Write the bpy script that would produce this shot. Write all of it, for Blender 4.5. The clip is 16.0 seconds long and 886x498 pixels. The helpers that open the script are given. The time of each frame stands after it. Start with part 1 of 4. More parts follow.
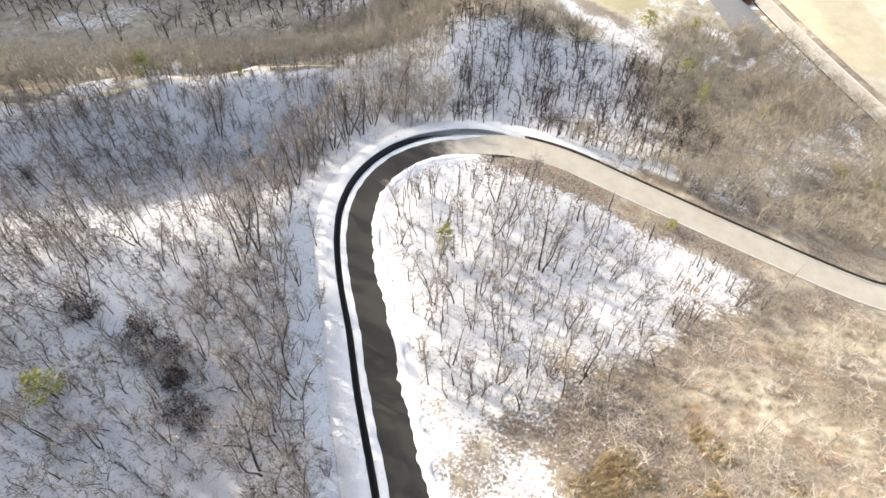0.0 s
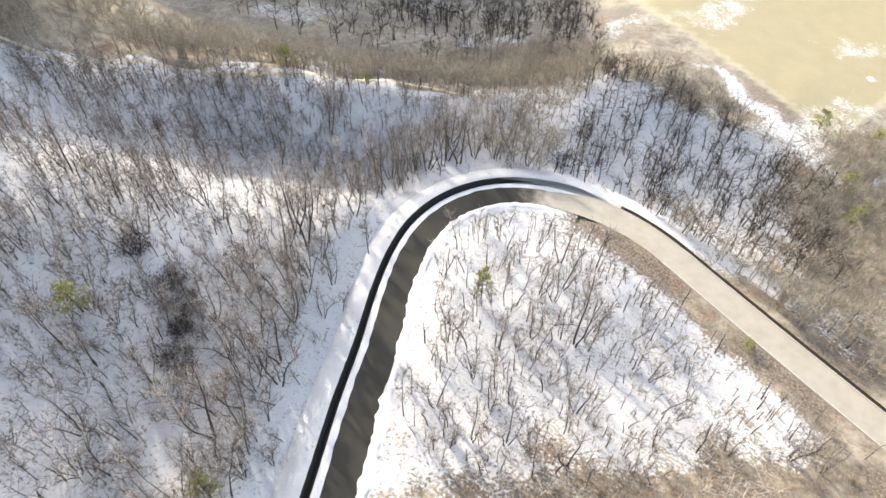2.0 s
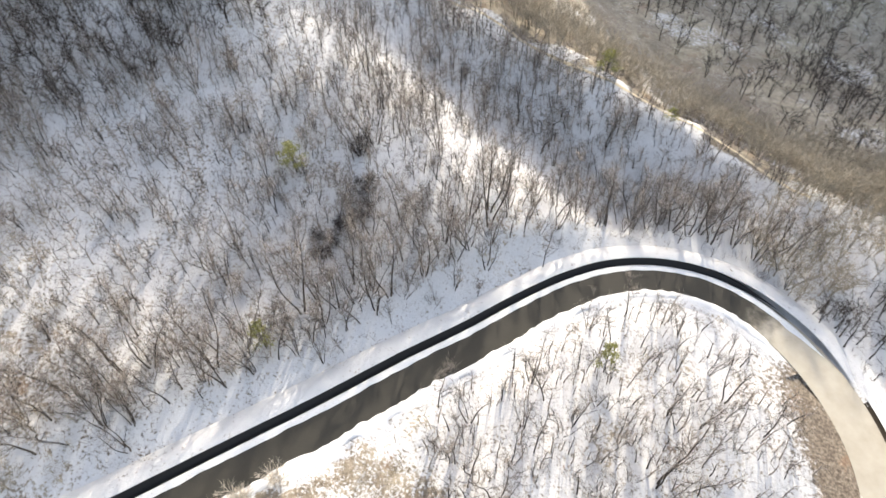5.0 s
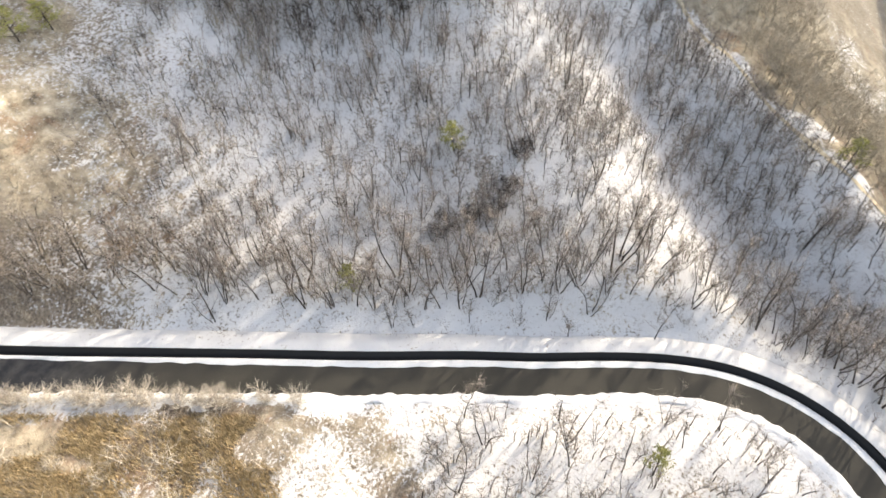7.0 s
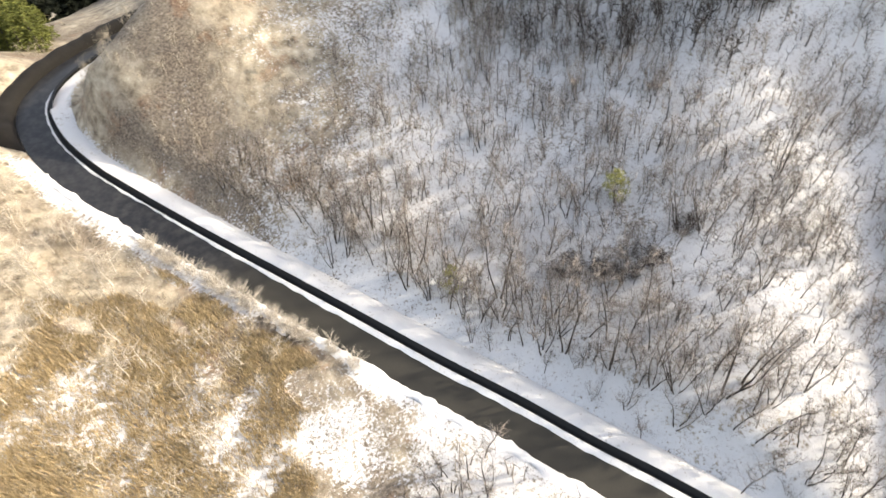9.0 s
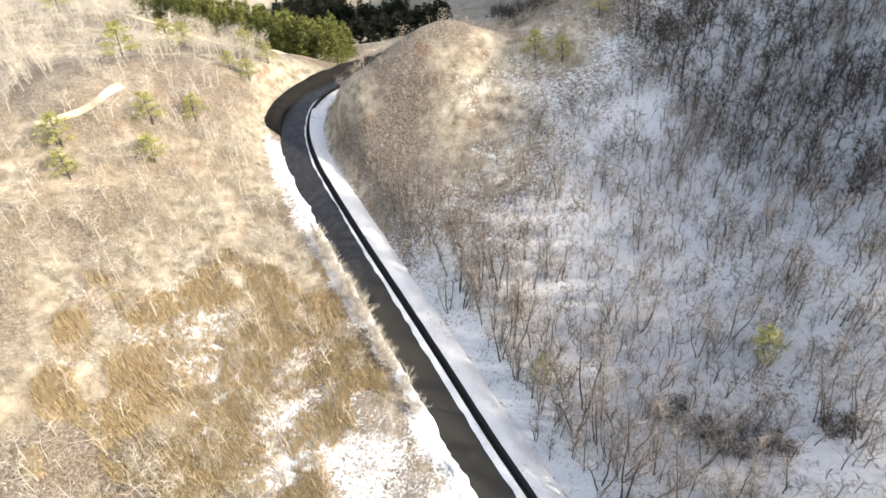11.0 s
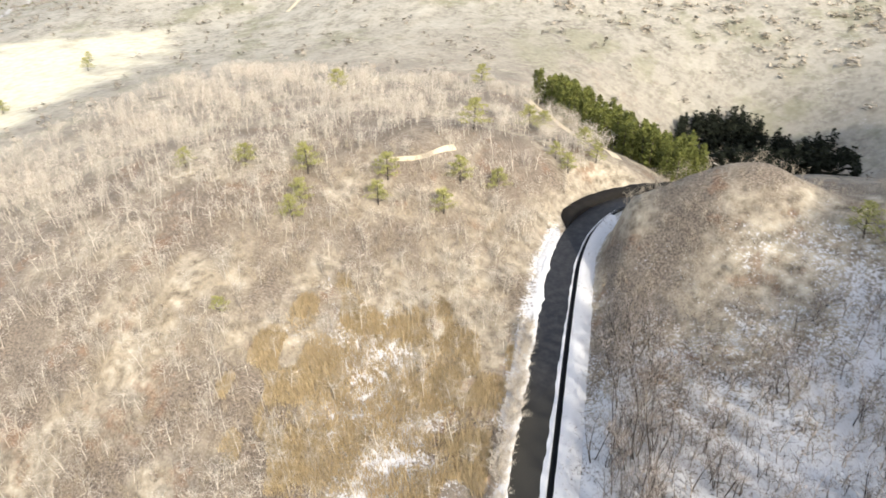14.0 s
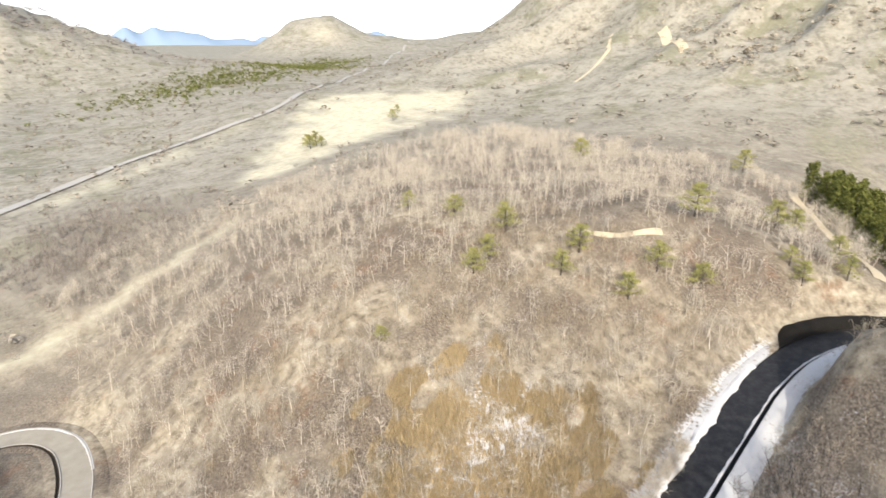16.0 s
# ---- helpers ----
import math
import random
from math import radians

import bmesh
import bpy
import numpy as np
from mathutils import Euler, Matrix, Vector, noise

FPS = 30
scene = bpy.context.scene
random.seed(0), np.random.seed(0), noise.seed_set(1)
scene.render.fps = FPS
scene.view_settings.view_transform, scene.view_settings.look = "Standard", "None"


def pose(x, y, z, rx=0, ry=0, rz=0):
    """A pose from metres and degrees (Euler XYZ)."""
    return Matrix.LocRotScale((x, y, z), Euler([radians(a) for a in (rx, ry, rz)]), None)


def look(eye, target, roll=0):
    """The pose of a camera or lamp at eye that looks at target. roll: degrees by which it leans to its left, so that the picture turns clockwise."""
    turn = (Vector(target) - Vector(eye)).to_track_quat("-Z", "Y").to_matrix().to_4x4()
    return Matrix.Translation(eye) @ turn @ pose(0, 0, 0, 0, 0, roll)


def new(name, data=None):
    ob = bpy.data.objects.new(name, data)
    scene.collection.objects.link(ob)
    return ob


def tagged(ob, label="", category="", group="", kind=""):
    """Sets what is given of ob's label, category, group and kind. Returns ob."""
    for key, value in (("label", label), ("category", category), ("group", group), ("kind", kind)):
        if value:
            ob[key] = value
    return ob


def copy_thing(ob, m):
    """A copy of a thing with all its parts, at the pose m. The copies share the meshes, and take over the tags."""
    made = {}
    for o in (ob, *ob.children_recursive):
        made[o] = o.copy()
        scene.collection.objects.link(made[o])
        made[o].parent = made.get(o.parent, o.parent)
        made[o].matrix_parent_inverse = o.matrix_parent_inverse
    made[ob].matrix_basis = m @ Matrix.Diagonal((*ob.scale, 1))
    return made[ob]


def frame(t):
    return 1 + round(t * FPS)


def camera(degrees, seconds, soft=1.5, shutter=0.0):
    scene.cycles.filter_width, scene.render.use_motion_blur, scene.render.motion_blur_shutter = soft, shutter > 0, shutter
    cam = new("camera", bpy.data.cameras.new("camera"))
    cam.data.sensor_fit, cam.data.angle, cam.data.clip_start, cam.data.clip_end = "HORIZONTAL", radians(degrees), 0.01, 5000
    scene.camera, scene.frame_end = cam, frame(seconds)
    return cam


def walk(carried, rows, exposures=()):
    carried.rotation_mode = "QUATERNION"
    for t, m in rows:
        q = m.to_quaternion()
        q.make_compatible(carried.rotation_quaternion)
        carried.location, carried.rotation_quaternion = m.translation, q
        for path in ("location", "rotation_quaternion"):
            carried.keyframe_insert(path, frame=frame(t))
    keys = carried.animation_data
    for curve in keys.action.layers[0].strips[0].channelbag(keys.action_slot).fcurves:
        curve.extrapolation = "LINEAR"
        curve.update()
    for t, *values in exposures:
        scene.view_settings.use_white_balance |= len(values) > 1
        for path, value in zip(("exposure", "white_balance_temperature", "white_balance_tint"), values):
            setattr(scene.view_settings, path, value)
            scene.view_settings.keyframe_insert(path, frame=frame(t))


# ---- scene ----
cam = camera(73.3, 16.0, shutter=0.3)
METRES, EYE, TILT, LEAN, TURN = 120.0, 56.0, -51.0, -0.8, 0.0
ROWS = [
    (0.0, 0.0, 0.0, 0.0, 0.0, -0.0, 0.0),
    (0.5, 0.0275, 0.0017, 0.0023, 3.14, 1.66, -3.9),
    (1.0, 0.0574, 0.005, 0.0056, 6.89, 2.78, -8.11),
    (1.5, 0.086, 0.0105, 0.0124, 10.82, 2.06, -12.5),
    (2.0, 0.1143, 0.0179, 0.0212, 14.99, 0.98, -16.86),
    (2.5, 0.1416, 0.0275, 0.0325, 19.52, -0.56, -21.23),
    (3.0, 0.1662, 0.0391, 0.0451, 25.08, -2.79, -26.18),
    (3.5, 0.1883, 0.053, 0.0611, 32.36, -6.31, -31.76),
    (4.0, 0.2077, 0.0691, 0.0795, 40.49, -10.89, -36.84),
    (6.5, 0.2436, 0.1631, 0.1904, 94.26, -49.24, -48.93),
    (7.0, 0.2378, 0.1824, 0.2148, 106.37, -58.43, -47.74),
    (7.5, 0.2274, 0.2007, 0.2376, 117.76, -66.83, -45.35),
    (8.0, 0.2125, 0.219, 0.2601, 127.96, -73.98, -41.78),
    (10.5, 0.0895, 0.2843, 0.3337, 163.89, -86.76, -15.73),
    (11.0, 0.058, 0.2902, 0.3398, 169.04, -86.4, -10.11),
    (11.5, 0.0292, 0.2932, 0.3427, 173.39, -85.58, -5.24),
    (12.0, -0.0028, 0.2948, 0.3428, 178.07, -84.22, 0.15),
    (12.5, -0.0352, 0.2936, 0.3401, 182.8, -82.43, 5.65),
    (13.0, -0.0674, 0.2891, 0.3341, 187.68, -80.22, 11.22),
    (13.5, -0.0981, 0.2822, 0.3252, 192.77, -77.46, 16.68),
    (14.0, -0.1277, 0.2731, 0.3129, 198.12, -74.14, 22.09),
    (14.5, -0.1554, 0.2616, 0.2983, 203.81, -70.21, 27.23),
    (15.0, -0.1789, 0.2483, 0.2814, 209.92, -65.68, 31.95),
    (15.5, -0.1994, 0.2335, 0.262, 216.65, -60.35, 36.33),
    (16.0, -0.2158, 0.2175, 0.2407, 224.06, -54.2, 40.26),
]
walk_rows = [(t, pose(0, 0, EYE, TILT, LEAN, TURN) @ pose(METRES * x, METRES * y, METRES * z, 90 + pitch, roll, yaw)) for t, x, y, z, yaw, pitch, roll in ROWS]
walk(cam, walk_rows, [(0.0, 1.39, 6750, 10), (4.0, 1.45, 6850, 10), (7.5, 1.44, 7250, 10), (11.0, 1.36, 6750, 10), (14.0, 1.02, 6500, 10), (16.0, 0.8, 6600, 10)])

# ---- world and sun ----
SUN_ANGLE, SUN_HEIGHT = radians(145), radians(30.3)
world = bpy.data.worlds.new("world")
scene.world = world
world.use_nodes = True
sky = world.node_tree.nodes.new("ShaderNodeTexSky")
sky.sky_type, sky.sun_disc = "NISHITA", False
sky.sun_elevation, sky.sun_rotation = SUN_HEIGHT, radians(90) - SUN_ANGLE
sky.air_density, sky.dust_density = 1.0, 3.2
background = world.node_tree.nodes["Background"]
background.inputs["Strength"].default_value = 0.15
# bright winter haze low over the whole horizon
coords = world.node_tree.nodes.new("ShaderNodeTexCoord")
split = world.node_tree.nodes.new("ShaderNodeSeparateXYZ")
fade = world.node_tree.nodes.new("ShaderNodeMapRange")
fade.interpolation_type = "SMOOTHSTEP"
fade.inputs["From Min"].default_value, fade.inputs["From Max"].default_value = 0.0, 0.09
fade.inputs["To Min"].default_value, fade.inputs["To Max"].default_value = 0.95, 0.1
haze = world.node_tree.nodes.new("ShaderNodeMix")
haze.data_type = "RGBA"
haze.inputs["B"].default_value = (11.0, 11.5, 12.2, 1)
world.node_tree.links.new(coords.outputs["Generated"], split.inputs[0])
world.node_tree.links.new(split.outputs["Z"], fade.inputs["Value"])
world.node_tree.links.new(fade.outputs["Result"], haze.inputs["Factor"])
world.node_tree.links.new(sky.outputs[0], haze.inputs["A"])
world.node_tree.links.new([o for o in haze.outputs if o.type == "RGBA"][0], background.inputs[0])
sun_data = bpy.data.lights.new("sun", "SUN")
sun_data.energy, sun_data.angle, sun_data.color = 2.7, radians(0.6), (1.0, 0.93, 0.8)
sun = new("sun", sun_data)
toward = Vector((math.cos(SUN_HEIGHT) * math.cos(SUN_ANGLE), math.cos(SUN_HEIGHT) * math.sin(SUN_ANGLE), math.sin(SUN_HEIGHT)))
sun.matrix_world = look(toward * 200, (0, 0, 0))


# ---- materials ----
class Nodes:
    """A short way to write node trees."""

    def __init__(self, name, rough=0.9):
        self.mat = bpy.data.materials.new(name)
        self.mat.use_nodes = True
        self.tree = self.mat.node_tree
        self.bsdf = self.tree.nodes["Principled BSDF"]
        self.bsdf.inputs["Roughness"].default_value = rough
        self.bsdf.inputs["Specular IOR Level"].default_value = 0.25
        self.place = self.tree.nodes.new("ShaderNodeNewGeometry").outputs["Position"]

    def link(self, a, b):
        self.tree.links.new(a, b)

    def noise(self, scale, detail=4, rough=0.6, vector=None):
        n = self.tree.nodes.new("ShaderNodeTexNoise")
        n.inputs["Scale"].default_value, n.inputs["Detail"].default_value, n.inputs["Roughness"].default_value = scale, detail, rough
        self.link(vector or self.place, n.inputs["Vector"])
        return n.outputs["Fac"]

    def ramp(self, fac, stops):
        n = self.tree.nodes.new("ShaderNodeValToRGB")
        e = n.color_ramp.elements
        while len(e) < len(stops):
            e.new(0.5)
        for k, (p, c) in zip(e, stops):
            k.position, k.color = p, (*c, 1)
        self.link(fac, n.inputs[0])
        return n.outputs[0]

    def math(self, op, a, b=0.0, c=0.0):
        n = self.tree.nodes.new("ShaderNodeMath")
        n.operation = op
        for s, v in zip(n.inputs, (a, b, c)):
            if isinstance(v, (int, float)):
                s.default_value = v
            else:
                self.link(v, s)
        return n.outputs[0]

    def step(self, v, lo, hi):
        n = self.tree.nodes.new("ShaderNodeMapRange")
        n.interpolation_type = "SMOOTHSTEP"
        self.link(v, n.inputs["Value"])
        n.inputs["From Min"].default_value, n.inputs["From Max"].default_value = lo, hi
        return n.outputs["Result"]

    def mix(self, fac, a, b, blend="MIX"):
        n = self.tree.nodes.new("ShaderNodeMix")
        n.data_type, n.blend_type = "RGBA", blend
        for s, v in ((n.inputs["Factor"], fac), (n.inputs["A"], a), (n.inputs["B"], b)):
            if s.type == "VALUE" and isinstance(v, (int, float)):
                s.default_value = v
            elif isinstance(v, tuple):
                s.default_value = (*v, 1)
            else:
                self.link(v, s)
        return [o for o in n.outputs if o.type == "RGBA"][0]

    def attribute(self, name):
        n = self.tree.nodes.new("ShaderNodeAttribute")
        n.attribute_name = name
        return n.outputs["Fac"]

    def random(self, island=False):
        if island:
            return self.tree.nodes.new("ShaderNodeNewGeometry").outputs["Random Per Island"]
        return self.tree.nodes.new("ShaderNodeObjectInfo").outputs["Random"]

    def bump(self, height, strength, distance):
        n = self.tree.nodes.new("ShaderNodeBump")
        n.inputs["Strength"].default_value, n.inputs["Distance"].default_value = strength, distance
        self.link(height, n.inputs["Height"])
        self.link(n.outputs[0], self.bsdf.inputs["Normal"])

    def colour(self, c):
        if isinstance(c, tuple):
            self.bsdf.inputs["Base Color"].default_value = (*c, 1)
        else:
            self.link(c, self.bsdf.inputs["Base Color"])
        return self.mat


def ground_material():
    m = Nodes("hillside_ground", 0.95)
    fine, mid, broad = m.noise(3.1, 6, 0.7), m.noise(0.55, 5, 0.65), m.noise(0.06, 4)
    litter = m.ramp(fine, [(0.28, (0.03, 0.023, 0.017)), (0.5, (0.155, 0.125, 0.096)), (0.75, (0.38, 0.325, 0.262))])
    straw = m.ramp(mid, [(0.3, (0.1, 0.08, 0.057)), (0.5, (0.32, 0.275, 0.205)), (0.7, (0.5, 0.445, 0.35))])
    base = m.mix(m.step(broad, 0.42, 0.64), litter, straw)
    base = m.mix(m.math("MULTIPLY", m.step(m.noise(0.13, 5, 0.7), 0.55, 0.66), 0.6), base, m.ramp(fine, [(0.3, (0.07, 0.036, 0.02)), (0.7, (0.33, 0.2, 0.125))]))
    # far scrub tones; mixing them in by distance also stands in for haze
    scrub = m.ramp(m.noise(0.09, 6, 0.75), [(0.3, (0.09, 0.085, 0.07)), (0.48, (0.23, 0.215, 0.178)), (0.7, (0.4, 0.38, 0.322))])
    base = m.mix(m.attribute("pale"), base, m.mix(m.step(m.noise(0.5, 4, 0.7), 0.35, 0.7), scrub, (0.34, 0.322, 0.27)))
    dots = m.math("MULTIPLY", m.step(m.noise(0.2, 4, 0.6), 0.56, 0.63), m.math("MULTIPLY", m.attribute("pale"), 0.6))
    base = m.mix(dots, base, (0.15, 0.138, 0.105))
    thick = m.math("MULTIPLY", m.step(m.noise(0.03, 7, 0.72), 0.52, 0.62), m.math("MULTIPLY", m.attribute("pale"), 0.7))
    base = m.mix(thick, base, m.mix(m.noise(0.3, 4, 0.7), (0.07, 0.075, 0.045), (0.27, 0.26, 0.17)))
    meadow = m.ramp(m.noise(0.35, 5), [(0.3, (0.44, 0.4, 0.29)), (0.5, (0.56, 0.52, 0.39)), (0.7, (0.66, 0.62, 0.49))])
    base = m.mix(m.attribute("meadow"), base, meadow)
    snow = m.mix(m.noise(0.8, 5), (0.49, 0.49, 0.495), (0.585, 0.58, 0.575))
    cover = m.math("ADD", m.attribute("snow"), m.math("MULTIPLY_ADD", m.noise(1.7, 6, 0.72), 1.0, -0.5))
    cover = m.math("ADD", cover, m.math("MULTIPLY_ADD", m.noise(0.22, 4, 0.6), 0.8, -0.4))
    cover = m.math("ADD", cover, m.math("MULTIPLY_ADD", m.noise(3.0, 5, 0.7), 1.5, -0.75))
    mask = m.step(cover, 0.36, 0.62)
    m.bump(m.math("MULTIPLY", fine, 1.0), 0.6, 0.18)
    base = m.mix(m.attribute("lawn"), base, m.mix(m.noise(0.25, 5, 0.7), (0.27, 0.235, 0.14), (0.35, 0.31, 0.2)))
    return m.colour(m.mix(mask, base, snow))


def snow_material():
    m = Nodes("roadside_snow", 0.75)
    m.bump(m.noise(4, 6, 0.7), 0.5, 0.08)
    dirt = m.step(m.noise(2.6, 6, 0.75), 0.6, 0.74)
    crumbs = m.step(m.noise(8.0, 5, 0.75), 0.6, 0.68)
    clean = m.mix(dirt, m.mix(m.noise(0.9, 4), (0.56, 0.565, 0.57), (0.64, 0.635, 0.63)), (0.32, 0.27, 0.2))
    return m.colour(m.mix(crumbs, clean, (0.13, 0.11, 0.085)))


def asphalt_material():
    m = Nodes("asphalt", 0.85)
    grit, patch = m.noise(14, 4, 0.7), m.noise(0.5, 5, 0.6)
    wet = m.mix(grit, (0.006, 0.0065, 0.008), (0.018, 0.018, 0.02))
    worn = m.mix(patch, (0.26, 0.23, 0.18), (0.42, 0.39, 0.33))
    fac = m.step(m.math("ADD", m.attribute("dry"), m.math("MULTIPLY_ADD", patch, 0.5, -0.25)), 0.3, 0.7)
    m.bump(grit, 0.3, 0.01)
    damp = m.mix(grit, (0.014, 0.0135, 0.0125), (0.048, 0.045, 0.037))
    fresh = m.mix(m.step(m.noise(0.9, 5, 0.7), 0.35, 0.7), wet, m.mix(grit, (0.02, 0.02, 0.021), (0.05, 0.049, 0.048)))
    m.link(m.mix(m.math("MULTIPLY", m.attribute("drying"), 1.0), (0.38, 0.38, 0.38), (0.85, 0.85, 0.85)), m.bsdf.inputs["Roughness"])
    drying = m.step(m.math("ADD", m.attribute("drying"), m.math("MULTIPLY_ADD", m.noise(0.6, 5, 0.65), 0.5, -0.25)), 0.2, 0.8)
    return m.colour(m.mix(fac, m.mix(drying, fresh, damp), worn))


def bark_material(name, dark, light, island=False):
    m = Nodes(name, 0.9)
    shade = m.math("ADD", m.math("MULTIPLY", m.random(island), 0.6), m.math("MULTIPLY", m.noise(2.5, 4), 0.5))
    return m.colour(m.mix(shade, dark, light))


def twig_material():
    """Some stems dark, most fine twigs pale grey-brown."""
    m = Nodes("dry_twigs", 0.9)
    pick = m.random(True)
    pale = m.mix(m.noise(2.5, 4), (0.17, 0.145, 0.125), (0.48, 0.425, 0.38))
    return m.colour(m.mix(m.step(pick, 0.2, 0.5), (0.03, 0.025, 0.022), pale))


def plain(name, a, b, scale=3.0, rough=0.85):
    m = Nodes(name, rough)
    return m.colour(m.mix(m.noise(scale, 5, 0.65), a, b))


GROUND, SNOW, ASPHALT = ground_material(), snow_material(), asphalt_material()
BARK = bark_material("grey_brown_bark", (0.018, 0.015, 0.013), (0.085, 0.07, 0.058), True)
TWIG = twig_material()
SCRUB = bark_material("grey_scrub", (0.14, 0.124, 0.1), (0.36, 0.325, 0.27), True)
RIDGE_TWIG = bark_material("brown_twigs", (0.13, 0.112, 0.085), (0.48, 0.42, 0.33), True)
FAR_TWIG = bark_material("far_twigs", (0.27, 0.235, 0.19), (0.68, 0.615, 0.52), True)
PINE = bark_material("pine_needles", (0.16, 0.16, 0.045), (0.38, 0.365, 0.14), True)
# conifer needles with the valley's shade put into their colour
SHADE_NEEDLES = bark_material("shade_needles", (0.004, 0.006, 0.003), (0.016, 0.02, 0.01), True)
CEDAR = bark_material("cedar_needles", (0.05, 0.066, 0.013), (0.17, 0.175, 0.045), True)
GRASS = bark_material("dry_grass", (0.2, 0.146, 0.078), (0.52, 0.41, 0.245), True)
CONCRETE = plain("weathered_concrete", (0.3, 0.28, 0.25), (0.55, 0.52, 0.47))
# near-black holds both the wet and the shade inside the ditch
DITCH = plain("wet_shaded_ditch", (0.006, 0.006, 0.007), (0.02, 0.02, 0.02), 6, 0.6)
HIGHWAY = plain("bleached_road", (0.33, 0.32, 0.3), (0.43, 0.41, 0.385), 0.4)
# blue of the hazy air, painted into the mountains' base colour
HAZE_BLUE = plain("hazy_mountains", (0.2, 0.28, 0.38), (0.26, 0.34, 0.45), 0.003)

# ---- the lie of the land ----
# heights of the land every 30 m, eastward from x = -110 and row by row northward from y = -110
RELIEF = np.array([
    [70, 34, 12, 5, 10, 18, 21, 22, 23, 22],
    [72, 44, 20, 6, 10, 24, 22, 22, 22, 20],
    [75, 50, 25, 11.5, 2, 22, 23, 21, 18, 14],
    [76, 40, 27, 18, 0, 17, 25, 19, 11, 6],
    [40, 29, 16.5, 3.8, -1.2, 4, 11, 8, 4, 1],
    [24, 18, 12.4, 0.2, -5.2, -5, -14, -12, -5, -2],
    [9, 5, 4, -4, -7, -9, -16, -14, -11, -8],
    [-7, -9, -11, -9, -6, -10, -15, -16, -16, -16],
    [-23, -25, -25, -21, -17, -17, -19, -21, -23, -24],
], float)
# spurs and gullies: x, y, x, y, half width, height
SPURS = [
    (-45, -42, -12, -39, 9, 7.0), (-14, -37, 2.5, -40.0, 6.5, 9.6), (-57, 58.5, -40, 71.2, 6, 3.6), (-40, 71.2, -13, 89.5, 5.5, 4.2), (-84, 36, -64, 53, 7, -3.5), (12, -66, 36, -46, 10, 7.2),
    (-42, -8, -16, 8, 10, -1.5), (50, 8, 80, 22, 13, 1.4), (58, 33, 30, 48, 10, -3.0), (-60, 39, -26, 65, 7.5, -4.6), (-54, 22, -28, 38, 9, 2.0), (-4, 96, 13, 112, 7.0, 5.0), (18, 84, 46, 90, 9, -3.5),
]
# rise and fall along the north ridge: eastward place, height
CREST_RISE = [(-90, -64, -55, -47, -41, -37, -33, -29, -24, -20, -14, -6, 6), (0, -1.3, -1.1, -1.1, -2.2, -1.4, 0.5, 1.7, 1.3, 0.7, -1.3, -3.2, 0)]
# far hills: x, y, width along x, width along y, height
HILLS = [
    (240, -600, 190, 170, 200), (320, -330, 50, 120, 30), (140, -420, 60, 110, 40), (930, 50, 110, 100, 68), (900, 200, 110, 110, 55), (1180, -440, 75, 70, 66), (1120, -560, 160, 140, 22), (760, -180, 60, 50, 8),
    # the one at (-195, 218) is there to shade the northern valley
    (-8, -150, 26, 34, -46), (-250, -120, 130, 120, 45), (-195, 218, 80, 62, 146), (-20, 360, 300, 60, 24), (60, -330, 170, 60, 42), (-260, -560, 260, 140, 120), (700, 900, 500, 300, 90), (-900, 200, 240, 600, 220), (200, -1500, 900, 400, 260),
]
# the road's middle: x, y, z
ROAD = np.array([
    (-22, -60, 15), (-10, -61.5, 13.6), (1, -59.5, 12.4), (7.4, -54.5, 11.17), (9.8, -46, 9.75), (9.5, -37.1, 8.15), (7.8, -28.6, 6.56),
    (4.8, -15.8, 4.46), (1.9, -4.1, 2.76), (-0.8, 7, 1.17), (-3.1, 17, -0.13), (-5.7, 27, -1.44), (-7.5, 35.2, -2.45), (-9.6, 43.5, -3.39),
    (-10.8, 50.7, -4.01), (-10.8, 56.9, -4.56), (-9.1, 62.8, -5.19), (-5.6, 67.5, -5.59), (-0.9, 70.5, -5.96), (5.9, 72.1, -6.43), (13.1, 71.6, -6.78),
    (20.1, 69.1, -7.19), (28.2, 64.3, -7.91), (43.8, 55.1, -9.3), (58.1, 47.3, -10.6), (65, 45.6, -11.2), (73, 45.3, -11.8), (81, 46.5, -12.3),
    (87, 50.5, -12.7), (89.7, 57, -13.1), (88.5, 68, -13.8), (81, 118, -16.5), (75, 175, -19)], float)


def smooth(a, b, v):
    t = np.clip((v - a) / (b - a), 0, 1)
    return t * t * (3 - 2 * t)


def curve_through(points, step):
    """A smooth line through points, in even steps."""
    p = np.vstack([2 * points[0] - points[1], points, 2 * points[-1] - points[-2]])
    out = []
    for i in range(1, len(p) - 2):
        t = np.linspace(0, 1, 40, endpoint=False)[:, None]
        a, b, c, d = p[i - 1], p[i], p[i + 1], p[i + 2]
        out.append(0.5 * (2 * b + (c - a) * t + (2 * a - 5 * b + 4 * c - d) * t ** 2 + (3 * b - a - 3 * c + d) * t ** 3))
    q = np.vstack(out + [points[-1:]])
    s = np.concatenate([[0], np.cumsum(np.linalg.norm(np.diff(q, axis=0), axis=1))])
    u = np.arange(0, s[-1], step)
    return np.stack([np.interp(u, s, q[:, k]) for k in range(3)], 1), u


LINE, ALONG = curve_through(ROAD, 0.5)
TANGENT = np.gradient(LINE[:, :2], axis=0)
TANGENT /= np.linalg.norm(TANGENT, axis=1)[:, None]
SIDE = np.stack([TANGENT[:, 1], -TANGENT[:, 0]], 1)  # to the right of the way downhill


